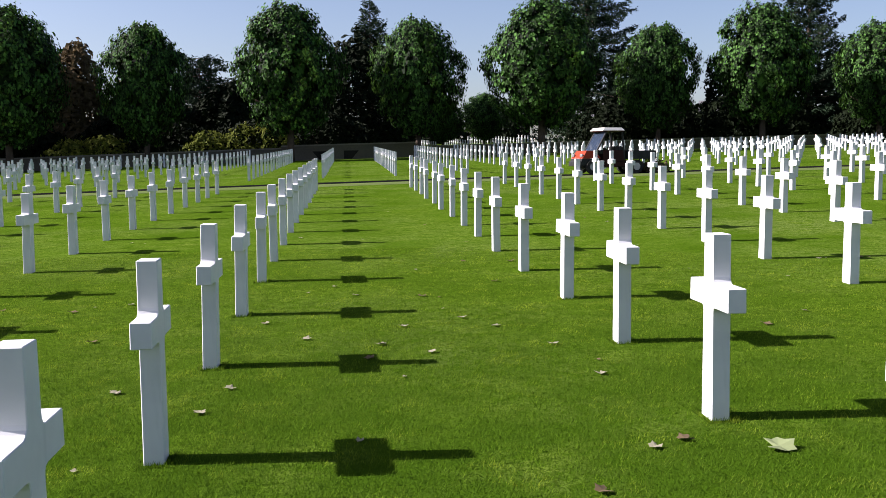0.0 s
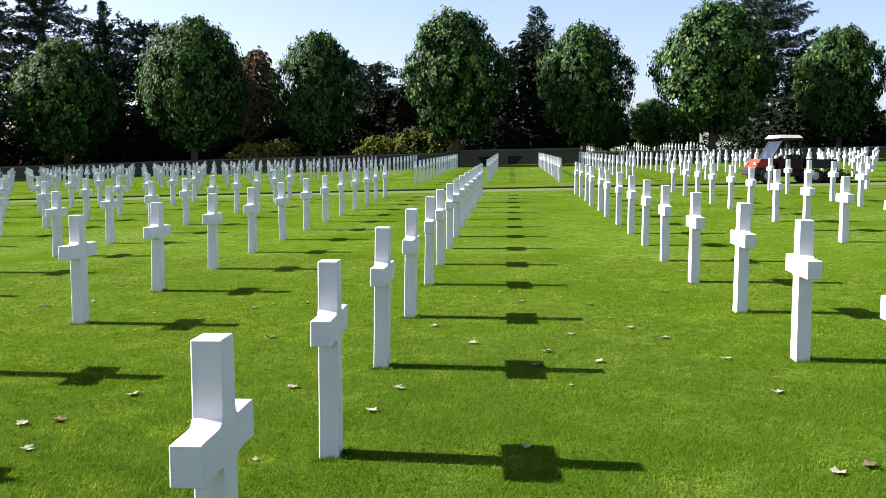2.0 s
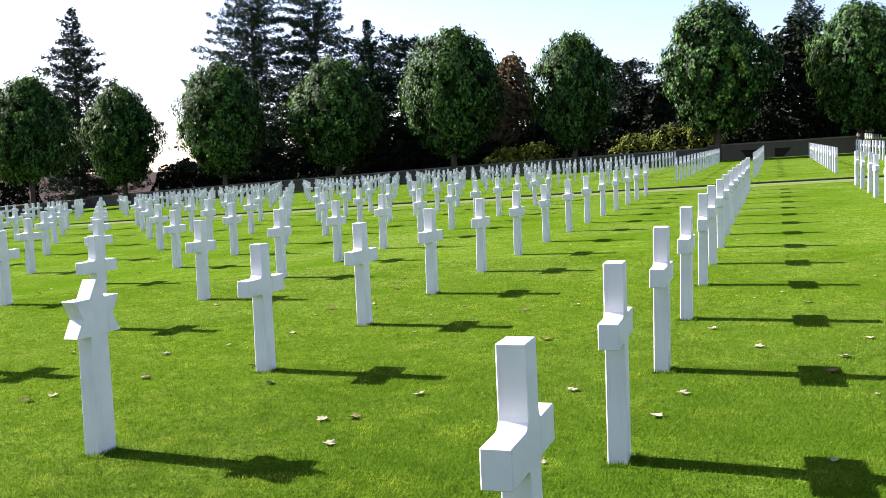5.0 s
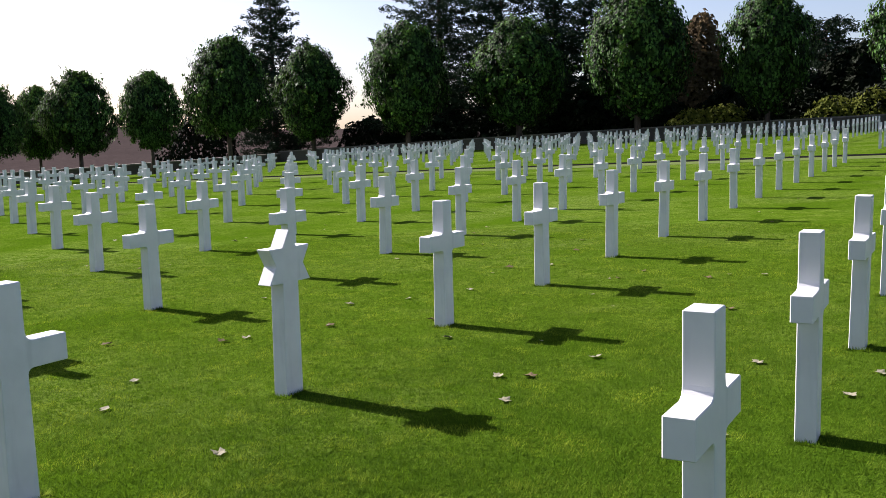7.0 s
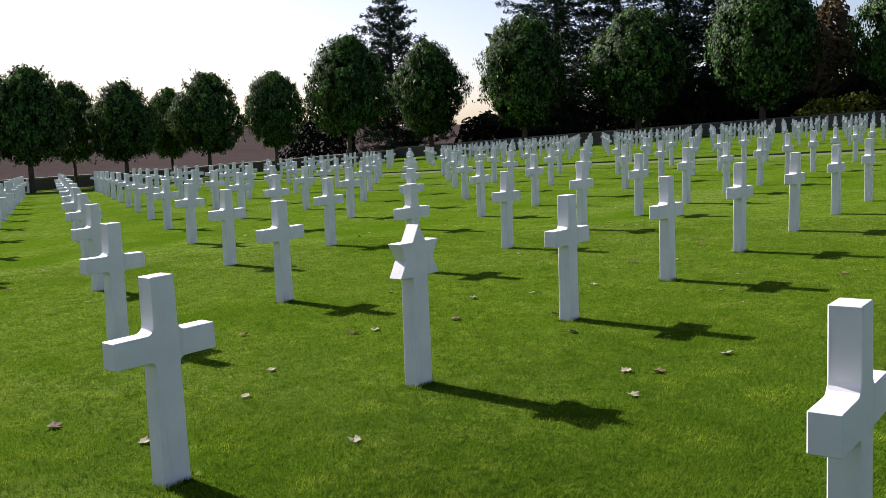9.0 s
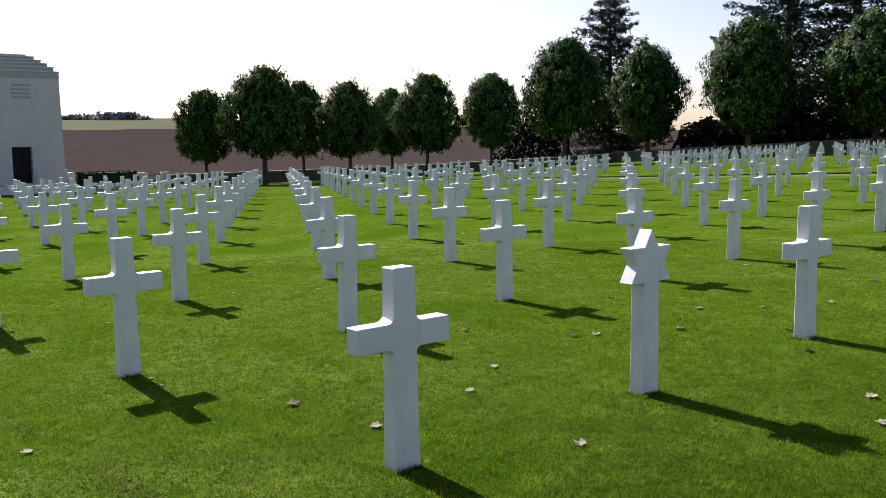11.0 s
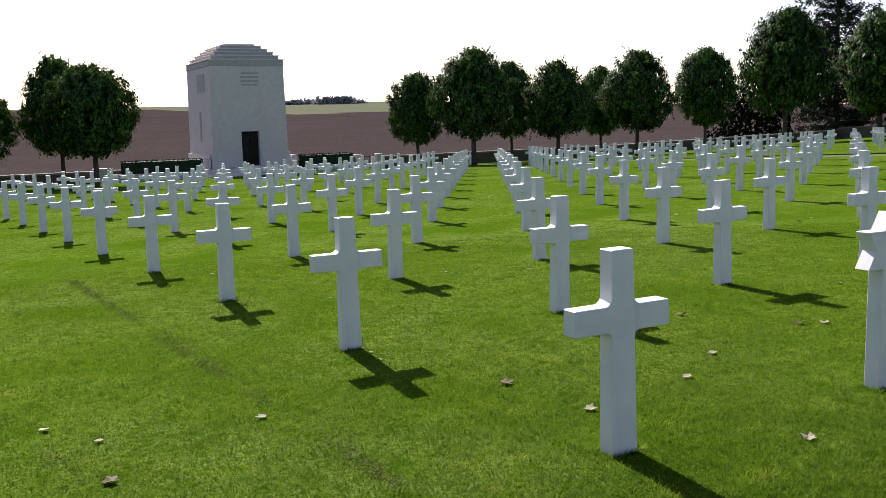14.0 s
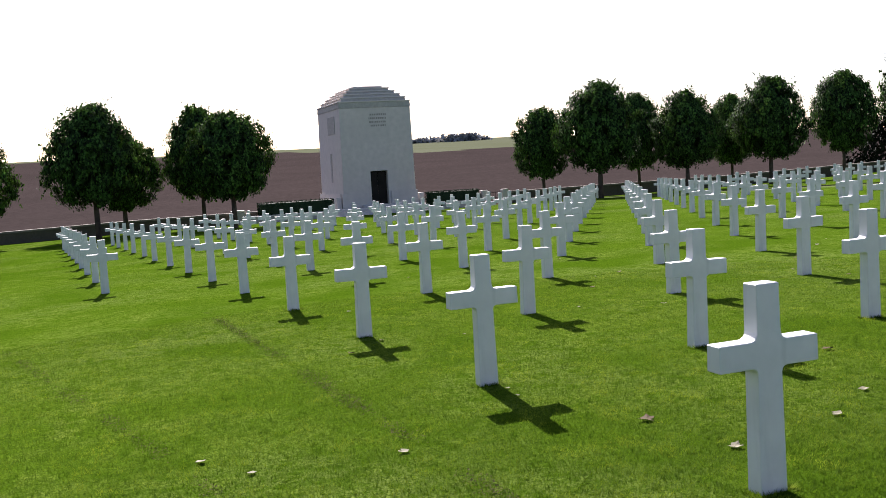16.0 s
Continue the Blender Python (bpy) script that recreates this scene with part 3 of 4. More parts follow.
leafy_mound("broadleaf_tree", -29, 95, 6.5, 6, 11.5, 161, SHRUB, "dark green broadleaf tree behind the wall", 6500, 0.3)


# ---- boundary walls ----
def wall_run(name, a, b, height, thick, label, courses=3, seed=0):
    """A coursed stone wall from a to b on the sloping ground, with a coping; its stones are pieces with recessed joints."""
    a, b = Vector(a), Vector(b)
    d = (b - a).normalized()
    n = Vector((-d.y, d.x))
    length = (b - a).length
    steps = max(2, int(length / 8))
    root = None
    verts, faces = [], []
    r = random.Random(seed)

    def prism(s0, s1, z0, z1, half):
        k = len(verts)
        for s in (s0, s1):
            p = a + d * s
            g = float(ground_z(p.x, p.y))
            for w, z in ((-half, z0), (half, z0), (half, z1), (-half, z1)):
                verts.append((p.x + n.x * w, p.y + n.y * w, g + z))
        for f in ((0, 3, 2, 1), (4, 5, 6, 7), (0, 1, 5, 4), (1, 2, 6, 5), (2, 3, 7, 6), (3, 0, 4, 7)):
            faces.append([k + q for q in f])

    body = height - 0.12
    for k in range(steps):
        prism(length * k / steps, length * (k + 1) / steps, -0.3, body, thick / 2 - 0.02)
    ob = tagged(array_mesh(name, verts, faces, WALLSTONE), label, "wall", kind="structure")
    verts, faces = [], []
    for c in range(courses):
        s = -r.uniform(0, 0.8)
        z0, z1 = body * c / courses + 0.008, body * (c + 1) / courses - 0.008
        while s < length:
            w = r.uniform(0.8, 1.6)
            prism(max(0, s), min(length, s + w - 0.015), z0, z1, thick / 2 + r.uniform(-0.002, 0.003))
            s += w
    tagged(array_mesh("stonework", verts, faces, WALLSTONE, ob), "coursed grey stones", kind="stuff")
    verts, faces = [], []
    s = 0.0
    while s < length:
        w = 1.8
        prism(s, min(length, s + w - 0.01), body, height, thick / 2 + 0.05)
        s += w
    array_mesh("coping", verts, faces, COPING, ob)
    return ob


wall_run("wall_north", (-66.8, 80.2), (-5.6, 83.6), 1.15, 0.45, "low grey stone boundary wall in shade", seed=1)
wall_run("wall_north_bay", (-5.6, 83.4), (6.2, 84.0), 1.35, 0.5, "grey stone boundary wall section with two dark panels", seed=2)
# dark sloped panels, added for two unidentified dark shapes at the wall's foot
for x, lean in ((-2.3, 0.6), (0.4, -0.6)):
    g, y = float(ground_z(x, 83.3)), 83.4 + (x + 5.6) * 0.0508 - 0.262
    bm = bmesh.new()
    rows = [bm.verts.new((x + u, y + w, g + z)) for w in (-0.02, 0.03) for u, z in ((-0.65 + max(0, lean), 0.03), (0.65 + min(0, lean), 0.03), (0.65, 0.75), (-0.65, 0.75))]
    for q in ((0, 1, 2, 3), (7, 6, 5, 4), (0, 4, 5, 1), (1, 5, 6, 2), (2, 6, 7, 3), (3, 7, 4, 0)):
        bm.faces.new([rows[k] for k in q])
    tagged(link_mesh("dark_panel", bm, BRONZE), "dark sloping panel added on the stone wall", "drain cover", "drain covers")
wall_run("wall_north_east", (6.2, 84.0), (70, 87.4), 1.0, 0.45, "low grey stone boundary wall in shade", seed=3)
wall_run("wall_west", (-66.8, 80.2), (-66.8, 29.6), 0.95, 0.45, "low grey stone boundary wall beside the field", seed=4)
wall_run("wall_west_south", (-66.8, 13.6), (-66.8, -60), 0.82, 0.45, "low grey stone boundary wall beside the field", seed=5)
wall_run("wall_chapel", (-66.9, 27.5), (-66.9, 23.9), 0.95, 0.45, "short grey stone wall beside the chapel", seed=6)


# ---- chapel ----
def frustum(bm, x0, x1, y0, y1, z0, z1, tx, ty=None):
    ty = tx if ty is None else ty
    vs = [bm.verts.new(p) for p in ((x0, y0, z0), (x1, y0, z0), (x1, y1, z0), (x0, y1, z0),
                                    (x0 + tx, y0 + ty, z1), (x1 - tx, y0 + ty, z1), (x1 - tx, y1 - ty, z1), (x0 + tx, y1 - ty, z1))]
    for f in ((0, 3, 2, 1), (4, 5, 6, 7), (0, 1, 5, 4), (1, 2, 6, 5), (2, 3, 7, 6), (3, 0, 4, 7)):
        bm.faces.new([vs[k] for k in f])
    return bm


def chapel(x, y):
    """The facade plane is x = 0 and looks to +x; the facade runs along y."""
    g = -0.95
    root = thing("chapel", pose(x, y, g), "pale limestone memorial chapel with stepped roof and bronze door", "chapel")
    w, d = 2.8, 6.9
    # walls with a batter; the front is built round the doorway
    door_w, door_h = 0.66, 2.62
    bm = bmesh.new()
    frustum(bm, -d, -0.55, -w, w, 0.0, 7.25, 0.09)
    part("wall", bm, LIME, root, "smooth pale limestone walls, slightly battered")
    for s in (-1, 1):
        bm = bmesh.new()
        lo, hi = (door_w, w) if s > 0 else (-w, -door_w)
        vs = [(-0.6, lo, 0), (0, lo, 0), (0, hi, 0), (-0.6, hi, 0)]
        t = 0.088
        lo2, hi2 = (lo, hi - t) if s > 0 else (lo + t, hi)
        vs += [(-0.6, lo2, 7.25), (-t, lo2, 7.25), (-t, hi2, 7.25), (-0.6, hi2, 7.25)]
        vv = [bm.verts.new(p) for p in vs]
        for f in ((0, 3, 2, 1), (4, 5, 6, 7), (0, 1, 5, 4), (1, 2, 6, 5), (2, 3, 7, 6), (3, 0, 4, 7)):
            bm.faces.new([vv[k] for k in f])
        part("front_wall", bm, LIME, root)
    part("lintel", frustum(bmesh.new(), -0.6, -0.033, -door_w, door_w, door_h, 7.25, 0.054, 0.0), LIME, root)
    # plinth, in two halves beside the door
    for lo, hi in ((-w - 0.14, -door_w - 0.12), (door_w + 0.12, w + 0.14)):
        part("plinth", frustum(bmesh.new(), -0.4, 0.15, lo, hi, 0.0, 1.05, 0.06, 0.05), LIME, root)
    for s in (-1, 1):
        lo, hi = sorted((s * w, s * (w + 0.16)))
        part("plinth", frustum(bmesh.new(), -d - 0.1, -0.42, lo - 0.02, hi, 0.0, 1.05, 0.05), LIME, root)
    # stepped roof: cornice band, then five steps drawing in
    part("cornice", frustum(bmesh.new(), -d + 0.07, -0.07, -w + 0.07, w - 0.07, 7.255, 7.30, 0.0), LIMEDARK, root)
    z, inset = 7.30, 0.05
    for k, (rise, back) in enumerate(((0.46, 0.26), (0.30, 0.30), (0.27, 0.32), (0.25, 0.34), (0.24, 0.42), (0.14, 0.30))):
        # dark risers, pale caps: step shade and sunlit edges put in the stone colours
        part("roof_step", frustum(bmesh.new(), -d + inset, -inset, -w + inset, w - inset, z + 0.002, z + rise - 0.09, 0.03), LIMEDARK, root, "weathered stone roof step, shade put in its dark colour")
        part("step_cap", boxes((-d + inset - 0.03, -inset + 0.03, -w + inset - 0.03, w - inset + 0.03, z + rise - 0.088, z + rise), bevel=0.012), LIME, root, "projecting step edge, sunlit tone in its pale colour")
        z += rise
        inset += back
    # door with two leaves
    for s in (-1, 1):
        lo, hi = sorted((s * 0.01, s * (door_w - 0.01)))
        leaf = part("door_leaf", boxes((-0.50, -0.42, lo, hi, 0.16, door_h - 0.02), bevel=0.01), BRONZE, root, "dark bronze door leaf")
        for a, b in ((0.25, 1.25), (1.35, 2.45)):
            part("door_panel", boxes((-0.42, -0.40, lo + 0.08, hi - 0.08, a, b), bevel=0.006), BRONZE, leaf)
    part("step", boxes((-0.5, 0.75, -1.5, 1.5, -0.9, 0.15), bevel=0.02), LIME, root)
    part("podium", boxes((-d - 0.6, 1.4, -3.6, 3.6, -0.95, -0.004), bevel=0.02), LIME, root)
    for k in range(3):
        part("step", boxes((1.0, 1.75 + 0.36 * k, -4.1 - 0.3 * k, 4.1 + 0.3 * k, -0.95, -0.12 - 0.15 * k), bevel=0.02), LIME, root)
    # carved lines of lettering, too small to read
    for k, zz in enumerate((6.75, 6.48, 6.21, 5.94)):
        wide = (1.15, 1.35, 1.3, 1.1)[k]
        bm = bmesh.new()
        u, rr = -wide / 2, random.Random(k)
        while u < wide / 2:
            lw = rr.uniform(0.06, 0.13)
            xx = -0.088 * zz / 7.25
            box(bm, xx - 0.01, xx + 0.012, u + 0.15, u + lw + 0.15, zz - 0.065, zz + 0.065)
            u += lw + 0.045
        part("carved_line", bm, LETTER, root, "carved line of small lettering")
    # side slit window and carved panel on the south side
    for s in (-1, 1):
        for a, b, z0, z1, nm in ((-3.35, -2.95, 1.9, 4.1, "slit_window"), (-3.7, -1.6, 5.5, 6.8, "carved_panel")):
            yy = s * (w - 0.09 * (z0 + z1) / 2 / 7.25)
            part(nm, boxes((a, b, yy - 0.045, yy + 0.045, z0, z1), bevel=0.01), LIMEDARK, root)
    for s in (-1, 1):
        lo, hi = sorted((s * 3.0, s * 3.4))
        part("pedestal", boxes((-1.2, 0.05, lo, hi, -0.9, 0.8), bevel=0.03), LIME, root)
    return root


chapel(-68.0, 19.95)


def hedge(x, y0, y1, tall, deep, seed):
    r = np.random.default_rng(seed)
    z = float(ground_z(x, (y0 + y1) / 2))
    root = thing("clipped_hedge", pose(x, (y0 + y1) / 2, z), "dark clipped box hedge beside the chapel", "hedge", "chapel hedges")
    n, L = 2600, y1 - y0
    p = r.uniform(-0.5, 0.5, (n, 3))
    ax = r.integers(0, 3, n)
    p[np.arange(n), ax] = np.sign(p[np.arange(n), ax]) * 0.5
    nn = np.zeros((n, 3))
    nn[np.arange(n), ax] = np.sign(p[np.arange(n), ax])
    nn += r.normal(size=(n, 3)) * 0.5
    nn /= np.linalg.norm(nn, axis=1, keepdims=True)
    c = p * [deep, L, tall] + [0, 0, tall / 2] + r.normal(size=(n, 3)) * 0.02
    v, f = leaf_cards(r, c, nn, 0.06)
    array_mesh("foliage", v, f, CONIFER, root)
    part("core", boxes((-deep / 2 + 0.06, deep / 2 - 0.06, -L / 2 + 0.06, L / 2 - 0.06, -0.1, tall - 0.06)), CONIFER, root)


hedge(-66.2, 23.0, 26.9, 1.30, 0.9, 1)
hedge(-66.2, 10.6, 15.8, 1.35, 0.9, 2)
# low pale retaining walls in front of the hedges
for y0, y1 in ((23.9, 27.6), (9.6, 15.6)):
    bm, g = bmesh.new(), float(ground_z(-65.5, (y0 + y1) / 2))
    box(bm, -65.66, -65.34, y0, y1, g - 0.3, g + 0.42, 0.015)
    wall = tagged(link_mesh("retaining_wall", bm, LIMEDARK), "low pale stone retaining wall below the hedge", "wall", kind="structure")
    bm = bmesh.new()
    box(bm, -65.71, -65.29, y0 - 0.04, y1 + 0.04, g + 0.422, g + 0.50, 0.01)
    part("coping", bm, LIME, wall)


pier_z = float(ground_z(-65.6, 9.1))
pier = tagged(link_mesh("stone_pier", boxes((-66.0, -65.2, 8.7, 9.5, pier_z - 0.3, pier_z + 0.85), bevel=0.03), LIMEDARK), "low grey stone pier at the end of the boundary wall", "pier", kind="structure")
part("pier_cap", boxes((-66.05, -65.15, 8.65, 9.55, pier_z + 0.852, pier_z + 0.97), bevel=0.03), LIME, pier)


def gate(x, y):
    root = thing("iron_gate", pose(x, y, float(ground_z(x, y))), "dark iron gate between pale stone pillars", "gate")
    for s in (-1, 1):
        part("pillar", boxes((-0.25, 0.25, s * 0.85 - 0.25, s * 0.85 + 0.25, -0.2, 1.15), bevel=0.02), LIME, root, "pale stone pillar")
    for zz in (0.15, 0.55, 0.95):
        part("rail", tube(bmesh.new(), (0, -0.6, zz), (0, 0.6, zz), 0.02, 0.02, 6), BRONZE, root)
    for k in range(6):
        part("bar", tube(bmesh.new(), (0, -0.5 + 0.2 * k, 0.05), (0, -0.5 + 0.2 * k, 1.05), 0.014, 0.014, 6), BRONZE, root)


gate(-66.6, 28.5)


# ---- distant wood on the hill ----
def far_wood(bearing0, bearing1, dist, tall, seed, n=3500):
    r = np.random.default_rng(seed)
    b = np.radians(r.uniform(bearing0, bearing1, n))
    env = np.array([0.5 + 0.75 * noise.noise(Vector((math.degrees(v) * 2.6, seed, 0))) for v in b])
    h = r.uniform(0, 1, n) * tall * np.clip(env, 0.12, 1)
    x, y = -np.sin(b) * dist, np.cos(b) * dist + r.normal(size=n) * 4
    c = np.stack([x, y, ground_z(x, y) + h], 1)
    nn = r.normal(size=(n, 3))
    nn /= np.linalg.norm(nn, axis=1, keepdims=True)
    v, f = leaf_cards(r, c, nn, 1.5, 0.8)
    tagged(array_mesh("far_wood", v, f, HAZEWOOD), "distant wood on the hilltop, haze painted into its pale leaves", "wood", kind="stuff")


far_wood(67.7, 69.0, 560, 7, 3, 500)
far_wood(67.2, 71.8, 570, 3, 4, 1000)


# ---- utility cart on the path ----
def wheel(parent, x, y, r=0.3):
    w = part("wheel", tube(bmesh.new(), (x, y - 0.11, r), (x, y + 0.11, r), r, r, 20), RUBBER, parent, "black knobbly tyre")
    part("rim", tube(bmesh.new(), (x, y - 0.12, r), (x, y + 0.12, r), r * 0.55, r * 0.55, 14), GREYMETAL, w, "grey wheel rim")


def utility_cart(x, y, yaw):
    """Nose to -x, about 3.2 m long."""
    root = thing("utility_cart", pose(x, y, float(ground_z(x, y)) + 0.012, 0, 0, yaw) @ Matrix.Scale(0.93, 4), "red utility cart with white canopy and dark load bed", "vehicle")
    bm = bmesh.new()
    frustum(bm, -1.60, -0.72, -0.60, 0.60, 0.66, 1.0, 0.24, 0.08)
    part("bonnet", bm, REDPAINT, root, "orange-red bonnet")
    part("nose", frustum(bmesh.new(), -1.66, -0.75, -0.6, 0.6, 0.36, 0.655, 0.05, 0.02), BLACKPLASTIC, root, "black nose below the bonnet")
    part("bumper", boxes((-1.72, -1.58, -0.6, 0.6, 0.32, 0.55), bevel=0.03), BLACKPLASTIC, root)
    for s in (-1, 1):
        part("headlight", boxes((-1.60, -1.52, s * 0.42 - 0.11, s * 0.42 + 0.11, 0.72, 0.86), bevel=0.02), GREYMETAL, root)
        wheel(root, -1.12, s * 0.58)
        wheel(root, 0.98, s * 0.58)
        part("side_panel", boxes((-0.78, 0.42, s * 0.62 - 0.02, s * 0.62 + 0.02, 0.30, 0.52), bevel=0.01), DARKRED, root)
        part("cab_door", boxes((-0.62, 0.46, s * 0.60 - 0.015, s * 0.60 + 0.015, 0.54, 1.02), bevel=0.01), DARKRED, root, "dark red half door")
        part("seat", boxes((-0.02, 0.45, s * 0.30 - 0.26, s * 0.30 + 0.26, 0.52, 0.72), bevel=0.05), BLACKPLASTIC, root)
        part("backrest", boxes((0.22, 0.33, s * 0.30 - 0.26, s * 0.30 + 0.26, 0.72, 1.2), bevel=0.04), BLACKPLASTIC, root)
        for a, b in (((-0.96, s * 0.6, 0.90), (-0.42, s * 0.56, 1.86)), ((0.42, s * 0.6, 0.6), (0.30, s * 0.56, 1.86))):
            part("cab_post", tube(bmesh.new(), a, b, 0.045, 0.045, 8), BLACKPLASTIC, root)
        part("roof_rail", tube(bmesh.new(), (-0.42, s * 0.56, 1.86), (0.30, s * 0.56, 1.86), 0.03, 0.03, 8), BLACKPLASTIC, root)
    part("floor_pan", boxes((-1.5, 1.5, -0.5, 0.5, 0.26, 0.42), bevel=0.02), BLACKPLASTIC, root)
    bm = bmesh.new()
    vs = [bm.verts.new(p) for p in ((-0.95, -0.57, 0.94), (-0.95, 0.57, 0.94), (-0.44, 0.54, 1.83), (-0.44, -0.54, 1.83),
                                    (-0.96, -0.57, 0.94), (-0.96, 0.57, 0.94), (-0.45, 0.54, 1.83), (-0.45, -0.54, 1.83))]
    for f in ((0, 1, 2, 3), (7, 6, 5, 4), (0, 4, 5, 1), (1, 5, 6, 2), (2, 6, 7, 3), (3, 7, 4, 0)):
        bm.faces.new([vs[k] for k in f])
    part("windscreen", bm, GLASS, root, "tilted windscreen reflecting the sky")
    part("canopy", frustum(bmesh.new(), -0.66, 0.40, -0.66, 0.66, 1.87, 2.0, 0.12, 0.10), WHITEPAINT, root, "dusty white roof canopy")
    part("canopy_rim", boxes((-0.64, 0.38, -0.64, 0.64, 1.82, 1.868), bevel=0.02), DARKRED, root, "dark red rim under the canopy")
    part("steering_wheel", tube(bmesh.new(), (-0.36, -0.3, 0.98), (-0.33, -0.3, 1.0), 0.17, 0.17, 16), BLACKPLASTIC, root)
    part("rear_panel", boxes((0.36, 0.40, -0.55, 0.55, 0.6, 1.16), bevel=0.01), BLACKPLASTIC, root, "black cab back")
    part("dashboard", boxes((-0.80, -0.55, -0.57, 0.57, 0.85, 1.03), bevel=0.04), BLACKPLASTIC, root)
    for row in ((0.60, 1.92, -0.70, 0.70, 0.62, 0.68), (0.60, 1.92, -0.70, -0.66, 0.68, 1.0), (0.60, 1.92, 0.66, 0.70, 0.68, 1.0), (0.60, 0.64, -0.66, 0.66, 0.68, 1.0), (1.88, 1.92, -0.66, 0.66, 0.68, 1.0)):
        part("load_bed", boxes(row, bevel=0.008), BLACKPLASTIC, root, "dark load bed panel")
    return root


utility_cart(10.8, 38.5, 11)
r = np.random.default_rng(9)
n = 900
c = np.c_[r.normal(size=(n, 2)) * [0.32, 0.28], np.abs(r.normal(size=n)) * 0.22]
nn = r.normal(size=(n, 3))
nn /= np.linalg.norm(nn, axis=1, keepdims=True)
v, f = leaf_cards(r, c, nn, 0.07)
pile = array_mesh("brushwood_pile", v, f, FALLENBROWN)
pile.location = (12.7, 38.9, float(ground_z(12.7, 38.9)))
tagged(pile, "heap of brown garden cuttings on the path", "heap", kind="stuff")


# ---- houses beyond the trees ----
def house(x, y, wide, deep, tall, yaw):
    root = thing("house", pose(x, y, float(ground_z(x, y)), 0, 0, yaw), "low white rendered building beyond the trees", "house")
    part("wall", boxes((-wide / 2, wide / 2, -deep / 2, deep / 2, -0.5, tall)), RENDER_WALL, root)
    bm = bmesh.new()
    vs = [bm.verts.new(p) for p in ((-wide / 2 - .3, -deep / 2 - .3, tall), (wide / 2 + .3, -deep / 2 - .3, tall), (wide / 2 + .3, deep / 2 + .3, tall), (-wide / 2 - .3, deep / 2 + .3, tall), (-wide / 2 - .3, 0, tall + deep * 0.32), (wide / 2 + .3, 0, tall + deep * 0.32))]
    for f in ((0, 1, 5, 4), (2, 3, 4, 5), (0, 4, 3), (1, 2, 5), (0, 3, 2, 1)):
        bm.faces.new([vs[k] for k in f])
    part("roof", bm, ROOFTILE, root)
    for k in range(3):
        u = wide * (-0.32 + 0.32 * k)
        part("window", boxes((u - 0.5, u + 0.5, -deep / 2 - 0.03, -deep / 2 + 0.05, 0.9, 2.1)), BRONZE, root)


house(27.5, 118, 9, 6, 3.0, -12)
house(48, 112, 10, 6, 2.8, -20)


# ---- fallen leaves ----
def fallen_leaf(name, size, mat, seed, label, lobes=5):
    r = random.Random(seed)
    bm = bmesh.new()
    mid = bm.verts.new((0, 0, 0.012 * size / 0.1))
    rim = []
    count = lobes * 2 + 1
    for k in range(count + 1):
        a = math.radians(-150 + 300 * k / count)
        rad = size * (r.uniform(0.85, 1.1) if k % 2 else r.uniform(0.6, 0.78))
        x, y = rad * math.cos(a), rad * math.sin(a) * 0.9
        rim.append(bm.verts.new((x, y, size * (0.05 + 0.22 * abs(math.sin(a * 1.3 + seed)) * rad / size) + 0.2 * y * y / size)))
    tail = bm.verts.new((-size * 0.25, 0, 0.006))
    ring = rim + [tail]
    for a, b in zip(ring, ring[1:] + ring[:1]):
        bm.faces.new((mid, a, b))
    r2 = bmesh.ops.extrude_face_region(bm, geom=list(bm.faces))
    bmesh.ops.translate(bm, verts=[v for v in r2["geom"] if isinstance(v, bmesh.types.BMVert)], vec=(0, 0, 0.002))
    ob = link_mesh(name, bm, mat)
    return tagged(ob, label, "leaf", "fallen leaves on the lawn")


LEAVES = [
    fallen_leaf("fallen_leaf", 0.056, FALLEN, 1, "pale dry curled leaf lying on the lawn"),
    fallen_leaf("fallen_leaf", 0.05, FALLEN, 2, "pale dry curled leaf lying on the lawn", 3),
    fallen_leaf("fallen_leaf", 0.065, FALLENBROWN, 3, "brown curled leaf lying on the lawn"),
    fallen_leaf("fallen_leaf", 0.115, FALLENGREEN, 4, "large pale green plane leaf lying on the lawn")]
LEAF_SPOTS = [(1.61, 4.79), (1.81, 4.89), (2.23, 4.66), (1.17, 4.22), (0.64, 7.29), (1.62, 7.37), (1.74, 6.37), (-0.77, 8.79), (0.48, 8.36), (0.07, 10.18), (-0.94, 5.91), (-1.59, 6.51), (1.04, 8.65), (1.29, 8.19), (3.56, 7.73), (4.15, 8.22), (-3.10, 5.61), (-2.89, 5.68), (-2.80, 5.11), (-2.67, 6.31), (-5.28, 6.66), (-5.81, 5.86), (-5.70, 6.03), (-2.20, 8.29), (-1.58, 6.51), (-4.79, 10.41), (-4.94, 8.62), (-2.28, 10.18), (-4.52, 7.14), (-5.29, 6.66), (-5.51, 4.63), (-6.74, 5.44), (-5.13, 4.04), (-3.82, 3.69), (-4.94, 3.11), (-4.93, 3.11), (-6.06, 1.41), (-6.66, 0.21)]
SMALL_LEAVES = [(0.25, 7.65), (-0.16, 10.85), (-0.82, 16.56), (1.48, 18.2), (1.68, 10.76), (2.16, 12.46), (-2.79, 9.86), (-5.33, 12.74), (-5.21, 10.12), (-0.36, 8.0), (-0.82, 6.48), (0.15, 7.17), (1.54, 12.61), (0.77, 9.95), (-7.62, 14.2), (-13.93, 11.79), (-11.24, 11.97), (-7.06, 10.51), (-13.63, 7.53), (-10.11, 6.04), (-4.98, 11.65), (-4.04, 6.55), (-5.74, 7.58), (-12.3, 6.3), (-5.43, 0.42), (-5.76, 3.03), (-6.2, 0.47)]
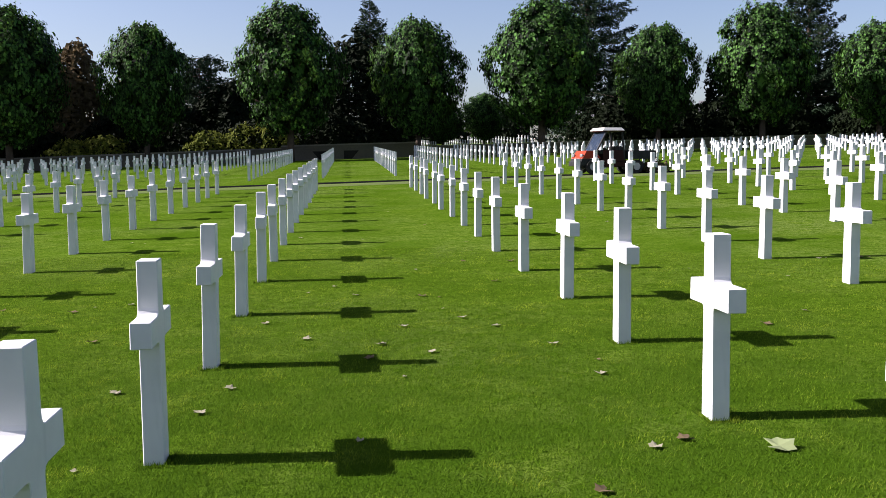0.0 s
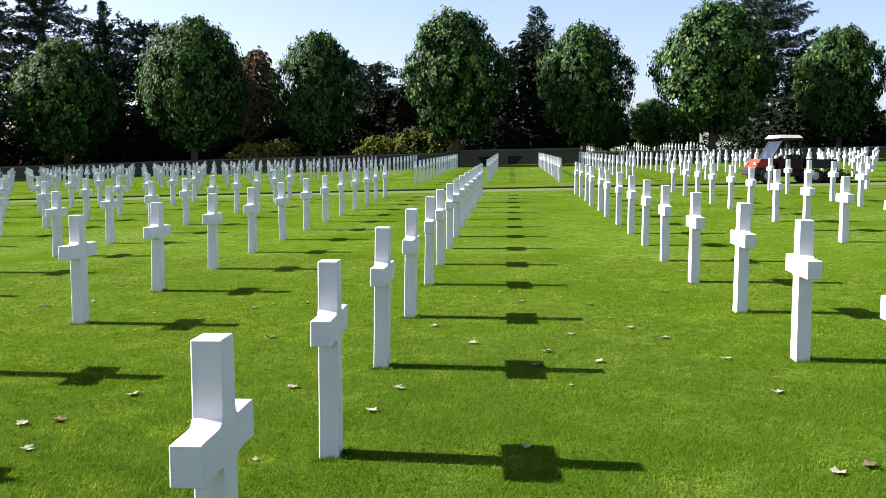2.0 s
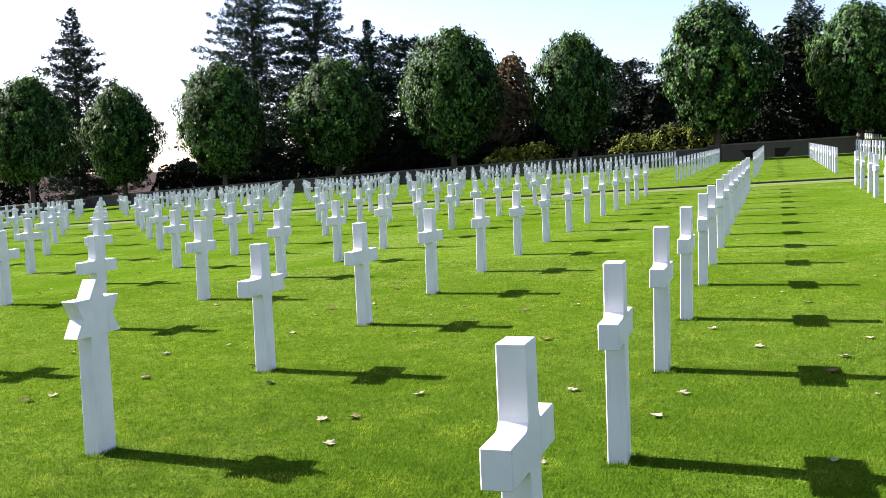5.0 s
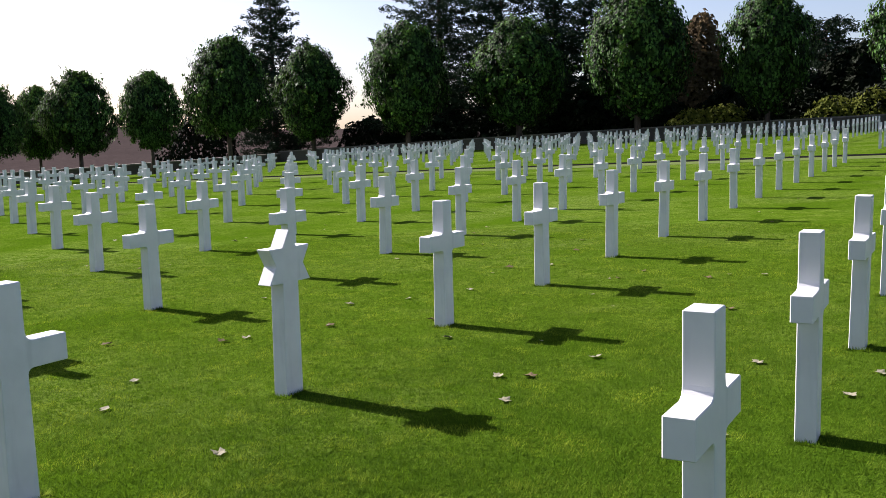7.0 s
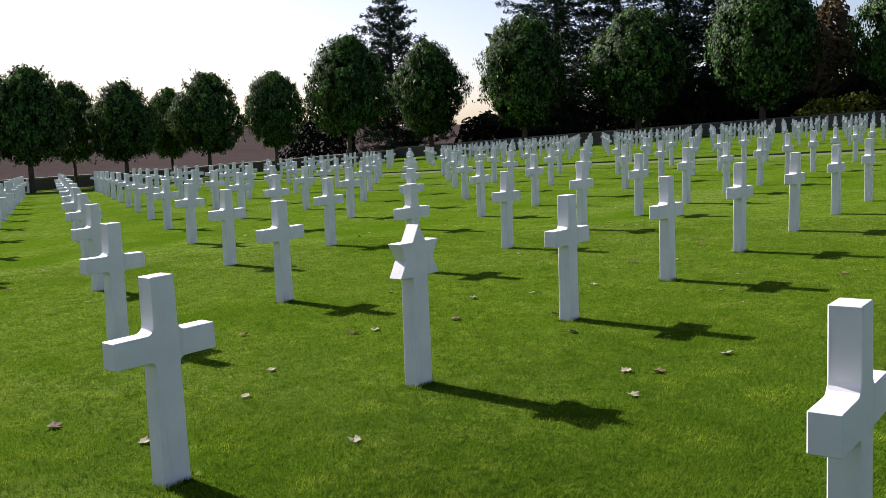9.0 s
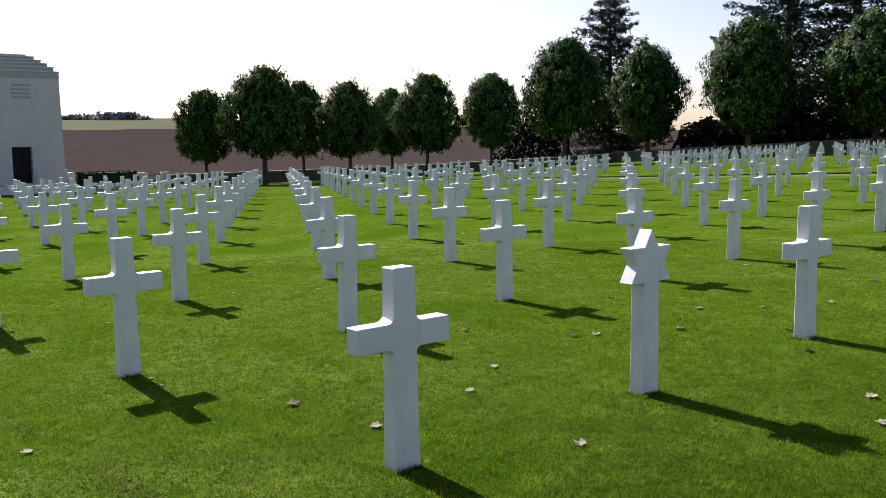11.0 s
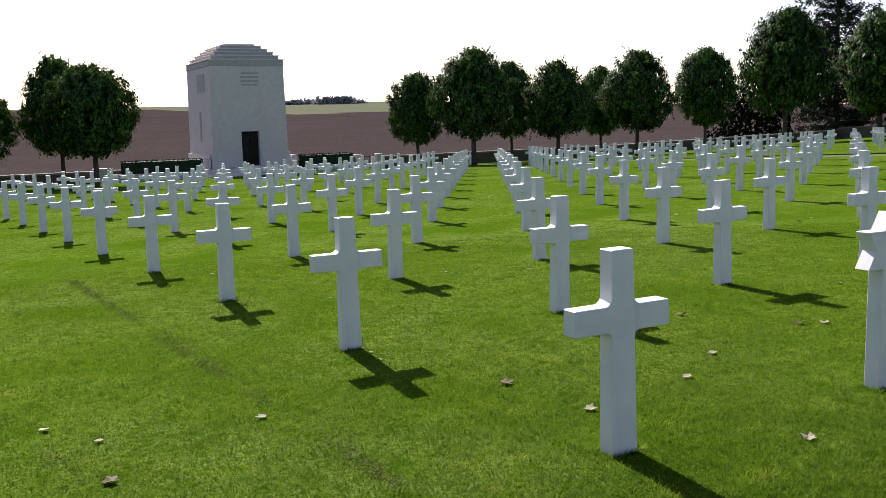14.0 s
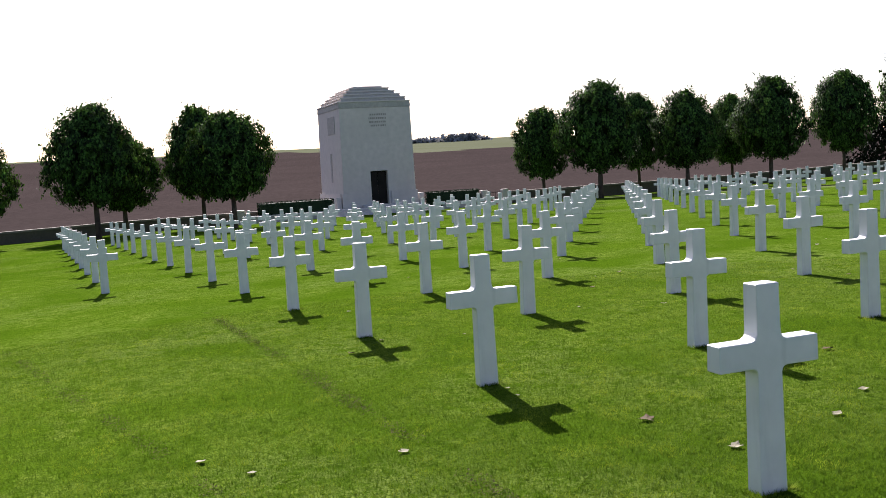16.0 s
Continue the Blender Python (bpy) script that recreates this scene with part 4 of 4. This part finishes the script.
leaf_rng = np.random.default_rng(21)
spots = [(x, y, (3 if k == 2 else 2 if k in (1, 3) else int(leaf_rng.choice((0, 1, 0, 1, 0, 1, 2)))), 0.86) for k, (x, y) in enumerate(LEAF_SPOTS)]
for x, y in SMALL_LEAVES:
    spots.append((x, y, int(leaf_rng.choice((0, 1, 2, 2, 2))), leaf_rng.uniform(0.7, 1.0)))
for k in range(130):
    x, y = leaf_rng.uniform(-17, 7), leaf_rng.uniform(2, 24)
    spots.append((x, y, int(leaf_rng.integers(0, 3)), leaf_rng.uniform(0.3, 0.65)))
placed = {kind: k for k, (x, y, kind, size) in enumerate(spots)}
for k, (x, y, kind, size) in enumerate(spots):
    m = pose(x, y, float(ground_z(x, y)) + 0.006, leaf_rng.normal() * 5, leaf_rng.normal() * 5, leaf_rng.uniform(0, 360)) @ Matrix.Scale(size, 4)
    if placed[kind] == k:
        LEAVES[kind].matrix_world = m
    else:
        copy_thing(LEAVES[kind], m)


# ---- worn wheel lines in the lawn ----
def worn_line(x0, y0, x1, y1, n, seed):
    """Scuffed patches of bare soil and dry stalks along a line, thick and thin by turns."""
    r = np.random.default_rng(seed)
    s = r.uniform(0, 1, n)
    heavy = np.array([noise.noise(Vector((v * 11, seed, 0))) for v in s])
    keep = heavy + r.normal(size=n) * 0.12 > 0.0
    s, heavy = s[keep], heavy[keep]
    x = x0 + (x1 - x0) * s + r.normal(size=len(s)) * 0.04
    y = y0 + (y1 - y0) * s + r.normal(size=len(s)) * (0.04 + 0.07 * np.clip(heavy, 0, 1))
    c = np.c_[x, y, ground_z(x, y) + 0.018]
    nn = np.c_[r.normal(size=(len(s), 2)) * 0.3, np.ones(len(s))]
    nn /= np.linalg.norm(nn, axis=1, keepdims=True)
    v, f = leaf_cards(r, c, nn, 0.0075, 0.7)
    tagged(array_mesh("worn_wheel_line", v, f, SOIL), "thin worn line of bare soil in the lawn", "track", kind="stuff")


worn_line(-4.4, 1.62, -15, 1.2, 5200, 3)
worn_line(-5.4, 0.35, -14, -1.6, 2400, 4)


# ---- grass blades on the nearer lawn ----
def grass(n, x0, y0, reach, tall, wide, seed):
    """Blades thinning out with the distance from (x0, y0)."""
    r = np.random.default_rng(seed)
    d, t = reach * r.uniform(0, 1, n) ** 0.75, r.uniform(0, 2 * np.pi, n)
    x, y = x0 + d * np.cos(t), y0 + d * np.sin(t)
    z = ground_z(x, y) - 0.004
    a, lean = r.uniform(0, 2 * np.pi, n), r.uniform(0.4, 1.6, n)
    h = tall * r.uniform(0.5, 1.25, n)
    dx, dy = np.cos(a), np.sin(a)
    b = np.stack([x, y, z], 1)
    side = np.stack([-dy, dx, 0 * x], 1) * (wide * r.uniform(0.6, 1.4, n))[:, None]
    tip = b + np.stack([dx * h * lean * 0.8, dy * h * lean * 0.8, h], 1)
    verts = np.stack([b - side, b + side, tip], 1).reshape(-1, 3)
    return tagged(array_mesh("grass_blades", verts, np.arange(3 * n).reshape(-1, 3), BLADE), "short mown green grass blades", "grass", kind="stuff")


grass(1500000, -2.6, 3.0, 12, 0.025, 0.0021, 1)


# longer uncut tufts round the feet of the nearer markers
def foot_tufts(per, seed):
    r = np.random.default_rng(seed)
    verts = []
    for cx, cy in EXACT.values():
        a = r.uniform(0, 2 * np.pi, per)
        u, w = np.cos(a), np.sin(a)
        s = np.minimum(0.068 / np.maximum(np.abs(u), 1e-3), 0.098 / np.maximum(np.abs(w), 1e-3)) * r.uniform(1.0, 1.35, per)
        x, y = cx + u * s, cy + w * s
        b = np.stack([x, y, ground_z(x, y) - 0.004], 1)
        h = r.uniform(0.02, 0.048, per)
        side = np.stack([-w, u, 0 * u], 1) * 0.003
        tip = b + np.stack([u * h * 0.5 + r.normal(size=per) * 0.012, w * h * 0.5 + r.normal(size=per) * 0.012, h], 1)
        verts.append(np.stack([b - side, b + side, tip], 1).reshape(-1, 3))
    verts = np.concatenate(verts)
    tagged(array_mesh("grass_tufts", verts, np.arange(len(verts)).reshape(-1, 3), BLADE), "uncut grass tufts at the feet of the markers", "grass", kind="stuff")


foot_tufts(260, 5)
